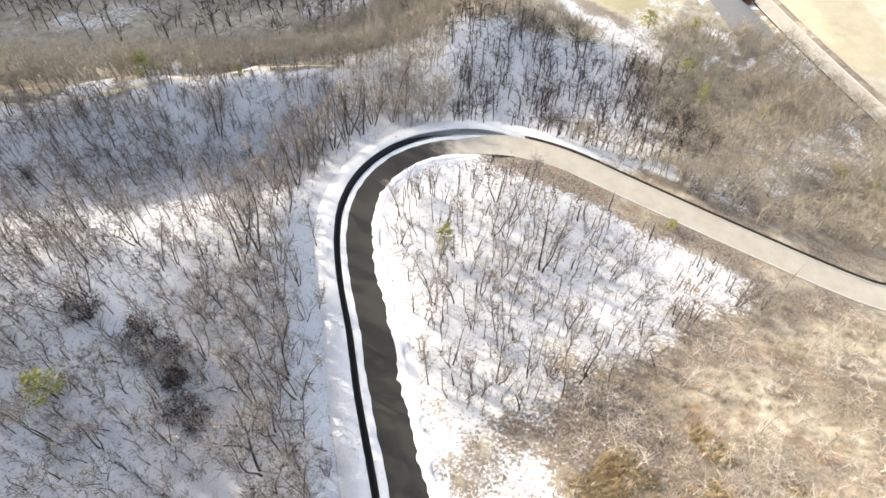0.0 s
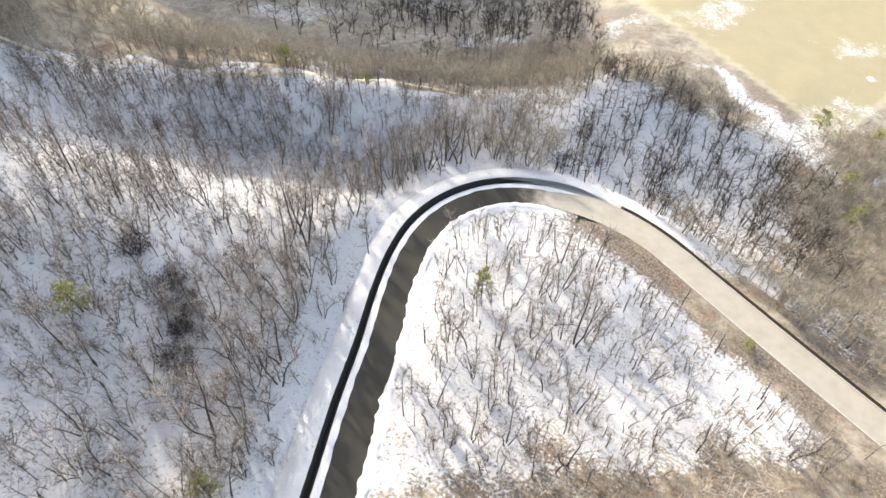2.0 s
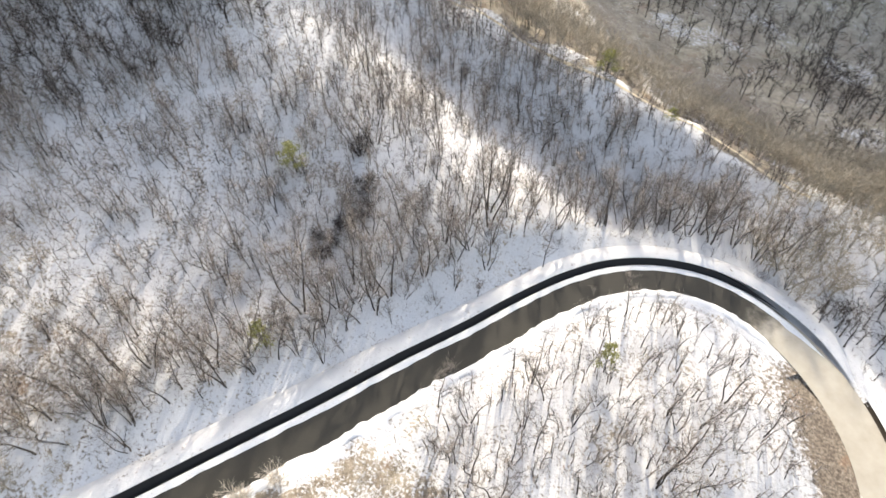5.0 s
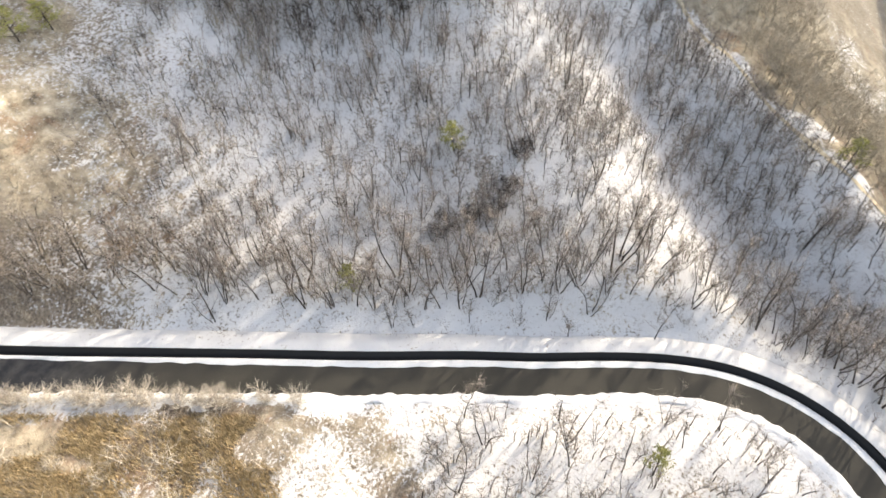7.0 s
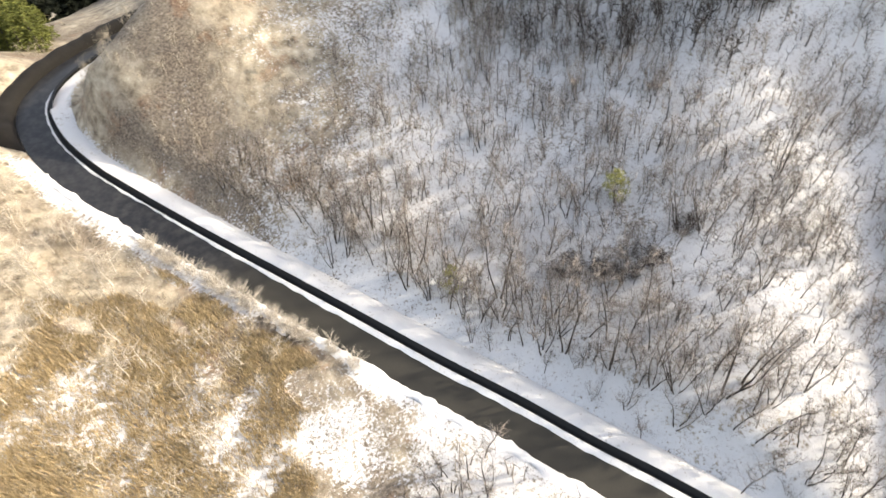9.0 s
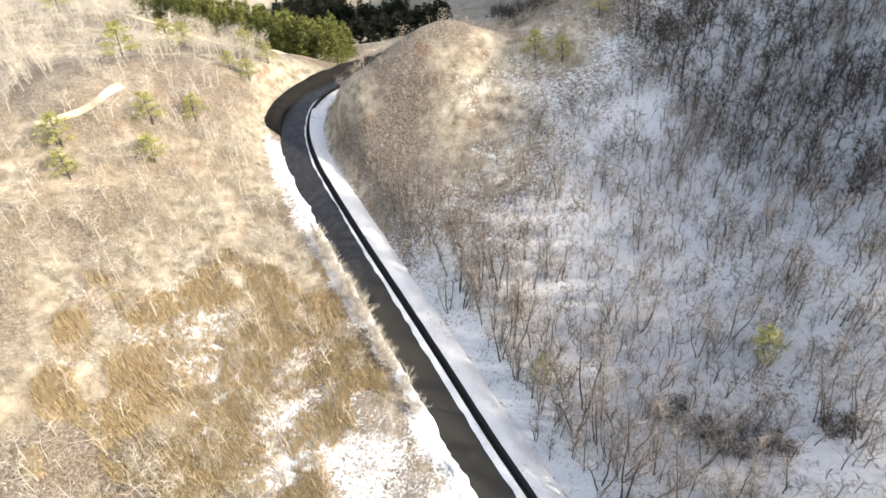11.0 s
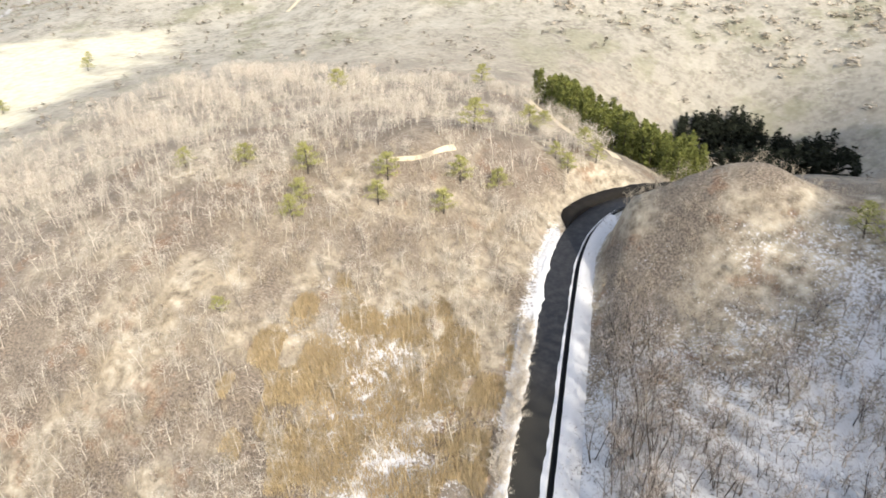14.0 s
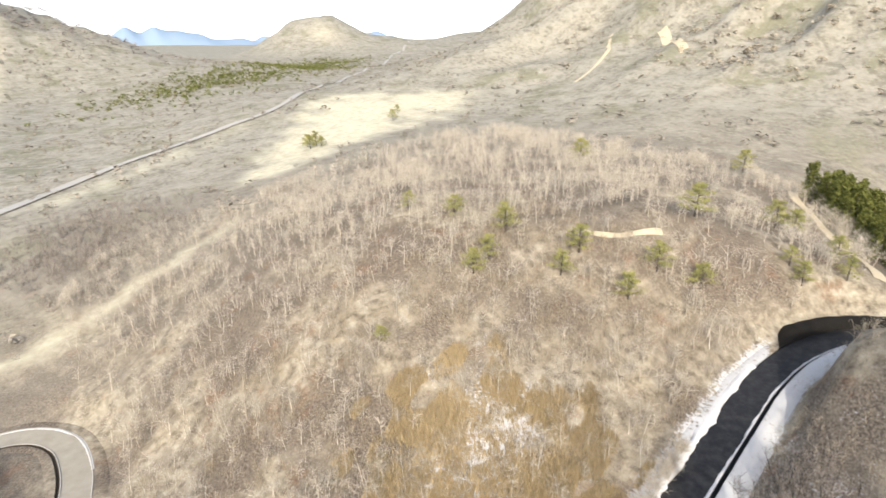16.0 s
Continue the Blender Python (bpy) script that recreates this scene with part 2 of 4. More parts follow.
def waves(x, y, size, seed):
    """Cheap smooth noise between about -1 and 1."""
    rng = np.random.default_rng(seed)
    v = np.zeros_like(x)
    for k in range(7):
        a, f, p = rng.uniform(0, 2 * math.pi), rng.uniform(0.6, 1.9) * 2 * math.pi / size, rng.uniform(0, 6.3)
        v += np.sin((x * math.cos(a) + y * math.sin(a)) * f + p)
    return v / 3.2


def spline(u):
    return np.stack([(1 - u) ** 3, 3 * u ** 3 - 6 * u ** 2 + 4, -3 * u ** 3 + 3 * u ** 2 + 3 * u + 1, u ** 3]) / 6


def crest(x):
    """Where the north ridge's crest runs."""
    return 67.5 + 0.737 * (x + 45) - 0.0014 * (x + 45) ** 2


def raw_land(x, y):
    rows, cols = RELIEF.shape
    u, v = np.clip((x + 110) / 30, 1, cols - 2 - 1e-6), np.clip((y + 110) / 30, 1, rows - 2 - 1e-6)
    i, j = np.floor(u).astype(int), np.floor(v).astype(int)
    bx, by = spline(u - i), spline(v - j)
    near = sum(bx[a] * by[b] * RELIEF[j + b - 1, i + a - 1] for a in range(4) for b in range(4))
    for x0, y0, x1, y1, w, h in SPURS:
        dx, dy = x1 - x0, y1 - y0
        t = np.clip(((x - x0) * dx + (y - y0) * dy) / (dx * dx + dy * dy), 0, 1)
        near = near + h * np.exp(-((x - x0 - t * dx) ** 2 + (y - y0 - t * dy) ** 2) / (2 * w * w))
    near = near + np.interp(x, *CREST_RISE) * np.exp(-((y - crest(x)) / 10) ** 2)
    near = near + 0.1 * waves(x, y, 9, 1) + 0.22 * waves(x, y, 23, 2)
    far = -4 + 17 * smooth(60, -110, y) * smooth(-60, 120, x) - 12 * smooth(50, 110, y) * smooth(330, 140, x) - 8 * smooth(60, 150, y) * smooth(20, -60, x)
    far = far - 16 * smooth(100, 140, y) * smooth(10, -30, x) + waves(x, y, 90, 3) * smooth(140, 260, np.hypot(x - 40, y - 20)) + 2 * waves(x, y, 600, 4) * smooth(300, 900, np.hypot(x, y))
    for hx, hy, wx, wy, h in HILLS:
        far = far + h * np.exp(-((x - hx) / wx) ** 2 / 2 - ((y - hy) / wy) ** 2 / 2)
    outside = np.hypot(np.maximum(np.maximum(-80 - x, x - 130), 0), np.maximum(np.maximum(-80 - y, y - 100), 0))
    k = smooth(0, 90, outside)
    # unseen hill, raised so that its shadow falls across the bowl
    west_shade_hill = 66 * np.exp(-((x + 120) / 27) ** 2 / 2 - ((y - 28) / 31) ** 2 / 2)
    rough = (0.4 - np.abs(waves(x, y, 130, 5)) + 0.3 * waves(x, y, 40, 6)) * smooth(15, 90, far) * 16 * smooth(150, 260, np.hypot(x, y))
    # unseen hill added to keep the conifer valley in shade
    south_shade_hill = 48 * np.exp(-((x + 130) / 27) ** 2 / 2 - ((y + 94) / 27) ** 2 / 2)
    gap = -20 * np.exp(-((x + 64) / 16) ** 2 / 2 - ((y + 118) / 34) ** 2 / 2)
    return near * (1 - k) + (far + rough) * k + west_shade_hill + south_shade_hill + gap


def to_road(x, y):
    """Distance to the road's middle, its height there, and the side (right is plus)."""
    d, z, side = np.full(x.shape, 99.0), np.zeros(x.shape), np.ones(x.shape)
    near = np.where((x > -40) & (x < 115) & (y > -80) & (y < 195))[0]
    for part in np.array_split(near, max(1, len(near) // 20000)):
        dx, dy = x[part, None] - LINE[None, ::2, 0], y[part, None] - LINE[None, ::2, 1]
        r = dx * dx + dy * dy
        k = r.argmin(1)
        rows = np.arange(len(part))
        d[part], z[part] = np.sqrt(r[rows, k]), LINE[::2][k, 2]
        side[part] = np.sign(dx[rows, k] * SIDE[::2][k, 0] + dy[rows, k] * SIDE[::2][k, 1])
    return d, z, side


def land(x, y):
    x, y = np.asarray(x, float), np.asarray(y, float)
    h = raw_land(x, y)
    d, z, side = to_road(x, y)
    k = smooth(4.2, 9.5, d)
    return np.where(d < 98, (z - 0.55 * smooth(4.4, 3.4, d)) * (1 - k) + h * k, h)


def snow_cover(x, y):
    """How much of the snow is left, 0 to 1."""
    d, z, side = to_road(x, y)
    x, y = x + 2.5 * waves(x, y, 14, 51), y + 2.5 * waves(x, y, 14, 52)
    west = smooth(3, -3, x - np.interp(y, LINE[:160, 1], LINE[:160, 0])) * np.where(x < -8, smooth(2.2, 0.2, y - crest(x)), smooth(80, 70, y))
    bowl = west * (0.7 - 0.28 * smooth(2, -16, y) * smooth(-34, -12, x) - 0.22 * smooth(-10, -28, y) - 0.3 * smooth(-28, -40, y))
    inside = 0.65 * smooth(-9, 5, y - 22 - 0.62 * (x - 3)) * smooth(-12, -6, x) * smooth(73, 70, y) * smooth(56, 38, x)
    inside = inside * (1 - smooth(7.2, 4.6, d) * smooth(6, 16, x) * (y > 40))
    band = np.exp(-((x - 19 + 0.72 * (y - 5)) / 7.5) ** 2 / 2) * smooth(-14, -4, y) * smooth(30, 14, y) * 0.7
    north = 0.8 * smooth(66, 74, y) * smooth(114, 98, y - 0.1 * x) * smooth(58, 24, x) * smooth(-16, -6, x)
    gully = 0.78 * smooth(56, 63, y) * smooth(2.4, 0.3, y - crest(x)) * smooth(4, -8, x)
    bare = 0.44 * smooth(0.1, 0.9, waves(x, y, 40, 9)) * smooth(58, 72, y) * smooth(110, 90, x)
    edge = 0.9 * np.exp(-((y - 115.5 + 0.85 * (x - 34)) / 4.6) ** 2) * smooth(20, 26, x) * smooth(52, 46, x)
    parking = 0.8 * smooth(0.0, 0.7, waves(x, y, 12, 53)) * smooth(52, 56, x) * smooth(84, 78, x) * smooth(98, 106, y) * smooth(150, 140, y)
    valley = 0.22 * smooth(96, 120, y - 0.3 * x) * smooth(-4, -20, x)
    verge = 0.95 * smooth(6.5, 3.4, d) * smooth(16, 4, x) * (side < 0)
    shoulder = 0.66 * smooth(7.0, 4.0, d) * smooth(4, -4, y) * smooth(-50, -44, y) * (side > 0)
    return np.clip(np.maximum.reduce([shoulder, bowl, inside, band, north, gully, bare, edge, parking, valley, verge]), 0, 1)


def meadow_cover(x, y):
    lawn = smooth(-1, 1.5, y - 118 - 0.85 * (42 - x)) * smooth(-1, 2, y - 118 - 2.0 * (x - 50)) * smooth(215, 205, y) * smooth(-6, 4, x - 4)
    out, across = (x - 180) * 0.6 - (y + 20) * 0.8, (x - 180) * 0.8 + (y + 20) * 0.6
    fan = smooth(-25, 10, out) * smooth(175, 120, out) * smooth(1.6, 0.35, np.abs(across - 0.1 * out) / (9 + 0.33 * np.maximum(out, 0)))
    roadside = 0.7 * np.exp(-((x - 222 + (y - 46) * 0.75) / 13) ** 2) * smooth(-70, -30, y) * smooth(80, 40, y)
    quarry = np.exp(-((x - 1075) / 16) ** 2 - ((y + 424) / 22) ** 2)
    lane = 0.6 * np.exp(-((x - 112 - 0.4 * np.maximum(56 - y, 0) + 2 * waves(x, y, 18, 13)) / 3.2) ** 2) * smooth(-4, 6, y) * smooth(66, 58, y)
    bank = 0.5 * smooth(92, 98, x + 0.16 * (y - 60)) * smooth(60, 80, y)
    return np.clip(lawn + 0.9 * smooth(0.1, 1.05, fan + 0.26 * waves(x, y, 40, 8) + 0.22 * waves(x, y, 14, 12) + roadside) * np.maximum(smooth(0, 0.3, fan), roadside) + bank + lane + quarry, 0, 1)


def sheet(name, x, y, z, material):
    """A grid mesh; x, y and z are arrays of the same shape."""
    n, m = x.shape
    mesh = bpy.data.meshes.new(name)
    k = np.arange(n * m).reshape(n, m)
    faces = np.stack([k[:-1, :-1], k[1:, :-1], k[1:, 1:], k[:-1, 1:]], -1).reshape(-1, 4)
    fill(mesh, np.stack([x, y, z], -1).reshape(-1, 3), faces)
    mesh.materials.append(material)
    return mesh


def fill(mesh, verts, faces):
    """Put vertices and faces (all with the same number of corners) into a mesh."""
    n, c = faces.shape
    mesh.vertices.add(len(verts))
    mesh.vertices.foreach_set("co", np.asarray(verts, np.float32).ravel())
    mesh.loops.add(n * c)
    mesh.loops.foreach_set("vertex_index", faces.astype(np.int32).ravel())
    mesh.polygons.add(n)
    mesh.polygons.foreach_set("loop_start", np.arange(0, n * c, c, dtype=np.int32))
    mesh.polygons.foreach_set("use_smooth", np.ones(n, bool))
    mesh.update(calc_edges=True)


def layer(mesh, name, values):
    a = mesh.attributes.new(name, "FLOAT", "POINT")
    a.data.foreach_set("value", np.asarray(values, np.float32).ravel())


def steps_out(lo, hi, far_lo, far_hi):
    inner = list(np.arange(lo, hi + 0.01, 1.25))
    for sign, bound in ((-1, far_lo), (1, far_hi)):
        edge, gap = (inner[0] if sign < 0 else inner[-1]), 1.25
        while abs(edge) < abs(bound):
            gap *= 1.045
            edge += sign * gap
            inner.insert(0, edge) if sign < 0 else inner.append(edge)
    return np.array(inner)


gx, gy = np.meshgrid(steps_out(-62, 95, -2600, 3600), steps_out(-72, 112, -3000, 2400), indexing="ij")
flat_x, flat_y = gx.ravel(), gy.ravel()
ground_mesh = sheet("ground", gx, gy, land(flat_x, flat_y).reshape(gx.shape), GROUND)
layer(ground_mesh, "snow", snow_cover(flat_x, flat_y))
layer(ground_mesh, "meadow", meadow_cover(flat_x, flat_y))
layer(ground_mesh, "lawn", meadow_cover(flat_x, flat_y) * (flat_y > 105) * (flat_x < 100))
# rises with distance and puts haze into the far ground's colour
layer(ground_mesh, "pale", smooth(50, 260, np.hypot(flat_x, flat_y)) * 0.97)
ground = tagged(new("ground", ground_mesh), "hillside of patchy snow, leaf litter and dry straw-coloured grass", "ground", kind="structure")


# ---- the road ----
def ribbon(name, offsets, heights, material, first=0, last=None, wobble=None):
    """A strip along the road: offsets to its right and heights over it, point by point across."""
    rows = slice(first, last)
    p, s = LINE[rows], SIDE[rows]
    o = np.array(offsets, float)[None, :] * np.ones((len(p), 1))
    h = np.array(heights, float)[None, :] * np.ones((len(p), 1))
    if wobble is not None:
        o, h = wobble(ALONG[rows][:, None], o, h)
    return sheet(name, p[:, 0:1] + s[:, 0:1] * o, p[:, 1:2] + s[:, 1:2] * o, p[:, 2:3] + h, material)


def at_line(x, y):
    return int(((LINE[:, 0] - x) ** 2 + (LINE[:, 1] - y) ** 2).argmin())


BEND, ARM, END = at_line(-0.6, 69.8), at_line(20, 68.8), len(LINE)
BEND_END, SECOND = at_line(8, 71.2), at_line(58, 47)


def beside_ditch(s, o, h):
    o = o.copy()
    o[:, 0:1] += 0.3 * smooth(ALONG[BEND] + 2, ALONG[BEND] - 2, s)
    o[:, 3:4] -= 0.3 * smooth(ALONG[BEND_END], ALONG[ARM], s)
    return o, h


road_mesh = ribbon("road", [-2.35, -1.0, 0.8, 2.45], [0, 0.04, 0.04, 0], ASPHALT, wobble=beside_ditch)
road_x, road_y = np.array([v.co[:2] for v in road_mesh.vertices]).T
layer(road_mesh, "drying", smooth(-22, 4, road_y))
layer(road_mesh, "dry", 0.9 * smooth(50, 72, road_y) * smooth(-9, 10, road_x) + 0.9 * smooth(20, 40, road_x))
road = tagged(new("road", road_mesh), "narrow asphalt mountain road, wet and dark above, dry and pale below", "road", kind="structure")
low_ditch = ribbon("ditch", [-2.95, -2.75, -2.5, -2.34], [0.05, -0.25, -0.25, 0.02], plain("dark_wet_soil", (0.015, 0.011, 0.008), (0.06, 0.045, 0.03), 2.0), ARM - 14, END)
tagged(new("ditch", low_ditch), "dark soil ditch below the wooded slope", "ditch", kind="structure")


def tapered(change, mid, last, length=9.0):
    """Let a strip run out to nothing at its end."""
    def both(s, o, h):
        o, h = change(s, o, h)
        k = smooth(ALONG[last] - 0.5, ALONG[last] - length, s)
        return o[:, mid:mid + 1] + (o - o[:, mid:mid + 1]) * np.maximum(k, 0.03), h * k - 0.05 * (1 - k)
    return both


def sunk_start(change, first):
    """Let a strip rise out of the ground at its start."""
    def both(s, o, h):
        o, h = change(s, o, h)
        return o, h - 0.4 * smooth(ALONG[first] + 5, ALONG[first], s)
    return both


def ragged(seed, inner, amount, outer=None, lumps=0.12):
    def change(s, o, h):
        n = waves(s, 0 * s, 2.3, seed) * 0.5 + waves(s, 0 * s, 0.9, seed + 1) * 0.3 + waves(s, 0 * s, 9, seed + 2) * 0.6
        o = o.copy()
        o[:, inner:inner + 1] += amount * n
        if outer:
            o[:, outer:outer + 1] += 0.4 * waves(s, 0 * s, 3.1, seed + 7) + 0.3 * waves(s, 0 * s, 1.1, seed + 8)
        return o, h * (1 + lumps * waves(s, 0 * s, 3, seed + 3))
    return change


for offset, first in ((2.12, ARM), (-2.26, ARM)):
    kerb_mesh = ribbon("kerb", [offset - 0.1, offset - 0.09, offset + 0.09, offset + 0.1], [-0.1, 0.12, 0.12, -0.1], CONCRETE, first, END, sunk_start(lambda s, o, h: (o, h), first))
    tagged(new("kerb", kerb_mesh), "pale weathered concrete kerb", "kerb", kind="structure")


def narrow_above(change):
    def both(s, o, h):
        o, h = change(s, o, h)
        o[:, 2:4] -= np.array([[0.3, 0.55]]) * smooth(ALONG[at_line(-3, 17)], ALONG[at_line(8.2, -28.5)], s)
        return o, h
    return both


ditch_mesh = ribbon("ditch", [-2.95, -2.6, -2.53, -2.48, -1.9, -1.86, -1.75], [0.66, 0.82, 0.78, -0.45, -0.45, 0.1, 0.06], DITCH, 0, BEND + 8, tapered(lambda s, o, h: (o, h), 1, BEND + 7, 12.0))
tagged(new("ditch", ditch_mesh), "wet drainage ditch along the road, shade in its black colour", "ditch", kind="structure")
strip_mesh = ribbon("snow_strip", [-1.9, -1.84, -1.45, -1.05], [0.04, 0.17, 0.15, 0.03], SNOW, 0, at_line(12, 71), tapered(narrow_above(ragged(11, 3, 0.12)), 0, at_line(12, 71) - 1))
tagged(new("snow_strip", strip_mesh), "strip of ploughed snow beside the ditch", "snow", kind="structure")
bank_mesh = ribbon("snow_bank", [2.3, 2.5, 2.8, 3.3, 3.75], [0.02, 0.16, 0.24, 0.16, -0.05], SNOW, at_line(9.9, -40), at_line(9, 71.2), tapered(ragged(21, 0, 0.3, 4), 2, at_line(9, 71.2)))
tagged(new("snow_bank", bank_mesh), "ragged bank of ploughed snow along the asphalt", "snow", kind="structure")
uphill_mesh = ribbon("snow_bank", [-2.6, -2.75, -3.3, -4.0, -5.3], [0.8, 0.86, 0.9, 0.92, 0.3], GROUND, at_line(8, -52), ARM - 12, tapered(ragged(41, 2, 0.1, lumps=0.02), 0, ARM - 13))
layer(uphill_mesh, "snow", np.full(len(uphill_mesh.vertices), 0.8))
tagged(new("snow_bank", uphill_mesh), "speckled snow above the ditch", "snow", kind="structure")
for name, offsets, first, last in (("verge", [2.16, 2.9, 4.0, 5.0], at_line(9, 71.2), END), ("verge", [-5.0, -4.0, -3.4, -2.93], ARM - 14, END), ("verge", [2.56, 3.2, 4.0, 5.2], 0, at_line(9, 71.2)), ("verge", [-5.2, -4.2, -3.4, -2.62], 0, at_line(8, -52))):
    low = [-0.02, 0.06, 0.02, -0.35] if offsets[0] > 0 else [-0.35, 0.04, 0.1, 0.06]
    verge_mesh = ribbon(name, offsets, low, GROUND, first, last, sunk_start(ragged(51, 1 if offsets[0] > 0 else 2, 0.12), first))
    verge_x, verge_y = np.array([v.co[:2] for v in verge_mesh.vertices]).T
    layer(verge_mesh, "snow", snow_cover(verge_x, verge_y))
    tagged(new(name, verge_mesh), "verge of bare soil and dead brown leaves", "verge", kind="structure")
bank_end = at_line(10.3, -44)
# soil bank whose black colour stands for the shadow lying on it
cut_mesh = ribbon("soil_bank", [2.5, 2.62, 3.0, 4.4, 6.2], [-0.05, 0.6, 1.3, 1.45, 0.4], plain("shadow_black_soil", (0.004, 0.0036, 0.003), (0.016, 0.013, 0.01), 2.5), 0, bank_end, tapered(ragged(61, 2, 0.15), 0, bank_end - 1, 6.0))
tagged(new("soil_bank", cut_mesh), "steep soil bank outside the bend, its shadow coloured in as black", "bank", kind="structure")
bend_mesh = ribbon("snow_strip", [1.9, 2.1, 2.4], [0.02, 0.1, 0.05], SNOW, at_line(70, 45), at_line(89, 60), ragged(31, 0, 0.2))
tagged(new("snow_strip", bend_mesh), "thin line of snow on the lower bend", "snow", kind="structure")


def track(name, points, width, material, label, category, lift=0.12):
    """A way laid on the land."""
    p = np.array([(x, y, 0) for x, y in points], float)
    line, along = curve_through(p, max(1.0, width / 3))
    t = np.gradient(line[:, :2], axis=0)
    t /= np.linalg.norm(t, axis=1)[:, None]
    o = np.linspace(-0.5, 0.5, 4)[None, :] * width * (1 + 0.12 * waves(along, 0 * along, 7 * width, 3))[:, None]
    x, y = line[:, 0:1] + t[:, 1:2] * o, line[:, 1:2] - t[:, 0:1] * o
    z = land(x.ravel(), y.ravel()).reshape(x.shape) + lift
    return tagged(new(name, sheet(name, x, y, z, material)), label, category, kind="structure")


track("far_road", [(180, 98), (222.3, 58.3), (244, 40.8), (263.3, 19), (280.3, -7.1), (295.5, -37.8), (321.4, -77.3), (445, -167.7), (561, -251.4), (856, -438), (934, -505), (1300, -760)], 4.4, HIGHWAY, "straight pale road across the plain", "road", 0.5)
PALE_EARTH = plain("pale_trodden_earth", (0.42, 0.34, 0.22), (0.62, 0.55, 0.42), 1.5)
track("footpath", [(x, crest(x) + 0.6 * math.sin(x / 6)) for x in range(-92, -11, 8)], 0.6, PALE_EARTH, "trodden pale path with snow along the ridge", "path", 0.04)
track("footpath", [(44, -106), (38.5, -98), (27, -88), (15, -76), (9, -68)], 2.2, PALE_EARTH, "bare pale strip along the crest beside conifers", "path")
track("footpath", [(44, -35.8), (41, -36.5), (37.2, -38.8), (33.2, -44.7)], 1.0, PALE_EARTH, "thin bare pale strip on the wooded slope", "path")
track("scree", [(201, -251), (190, -243), (176, -232), (160, -221)], 4.5, PALE_EARTH, "pale bare scree on the mountain slope", "scree", 0.3)
track("footpath", [(230, -248), (218, -232), (209, -222), (206, -208), (203, -192)], 1.8, PALE_EARTH, "thin pale trail up the mountain slope", "path", 0.3)
track("car_park", [(70, 118), (67, 145)], 13, plain("grey_parking_asphalt", (0.14, 0.135, 0.13), (0.22, 0.21, 0.2)), "grey asphalt car park beside the lawn", "car park")


# ---- trees ----
def tube(verts, faces, path, radii, sides):
    """A tapered branch along a path, as quads folded to triangles."""
    base = len(verts)
    path = [Vector(p) for p in path]
    for k, (p, r) in enumerate(zip(path, radii)):
        d = (path[min(k + 1, len(path) - 1)] - path[max(k - 1, 0)]).normalized()
        u = d.cross(Vector((0.31, 0.87, 0.2))).normalized()
        v = d.cross(u)
        for j in range(sides):
            a = 2 * math.pi * j / sides
            verts.append(p + (u * math.cos(a) + v * math.sin(a)) * r)
    for k in range(len(path) - 1):
        for j in range(sides):
            a, b = base + k * sides + j, base + k * sides + (j + 1) % sides
            faces.append((a, b, b + sides))
            faces.append((a, b + sides, a + sides))


def spike(verts, faces, start, end, r):
    """A thin pointed twig of three faces."""
    d = (end - start).normalized()
    u = d.cross(Vector((0.31, 0.87, 0.2))).normalized() * r
    v = d.cross(u)
    n = len(verts)
    verts += [start + u, start - u * 0.5 + v * 0.87, start - u * 0.5 - v * 0.87, end]
    faces += [(n, n + 1, n + 3), (n + 1, n + 2, n + 3), (n + 2, n, n + 3)]


def sliver(verts, faces, rng, start, end, r):
    """A twig far off: one thin face."""
    d = (end - start).normalized()
    u = d.cross(Vector((rng.uniform(-1, 1), rng.uniform(-1, 1), rng.uniform(-1, 1)))).normalized() * r
    n = len(verts)
    verts += [start + u, start - u, end]
    faces.append((n, n + 1, n + 2))


def bend_path(rng, start, way, length, count, crook, lift):
    p, d = Vector(start), Vector(way).normalized()
    out = [p.copy()]
    for _ in range(count):
        d = (d + Vector((rng.uniform(-1, 1), rng.uniform(-1, 1), rng.uniform(-0.6, 0.8))) * crook + Vector((0, 0, lift))).normalized()
        p = p + d * (length / count)
        out.append(p.copy())
    return out


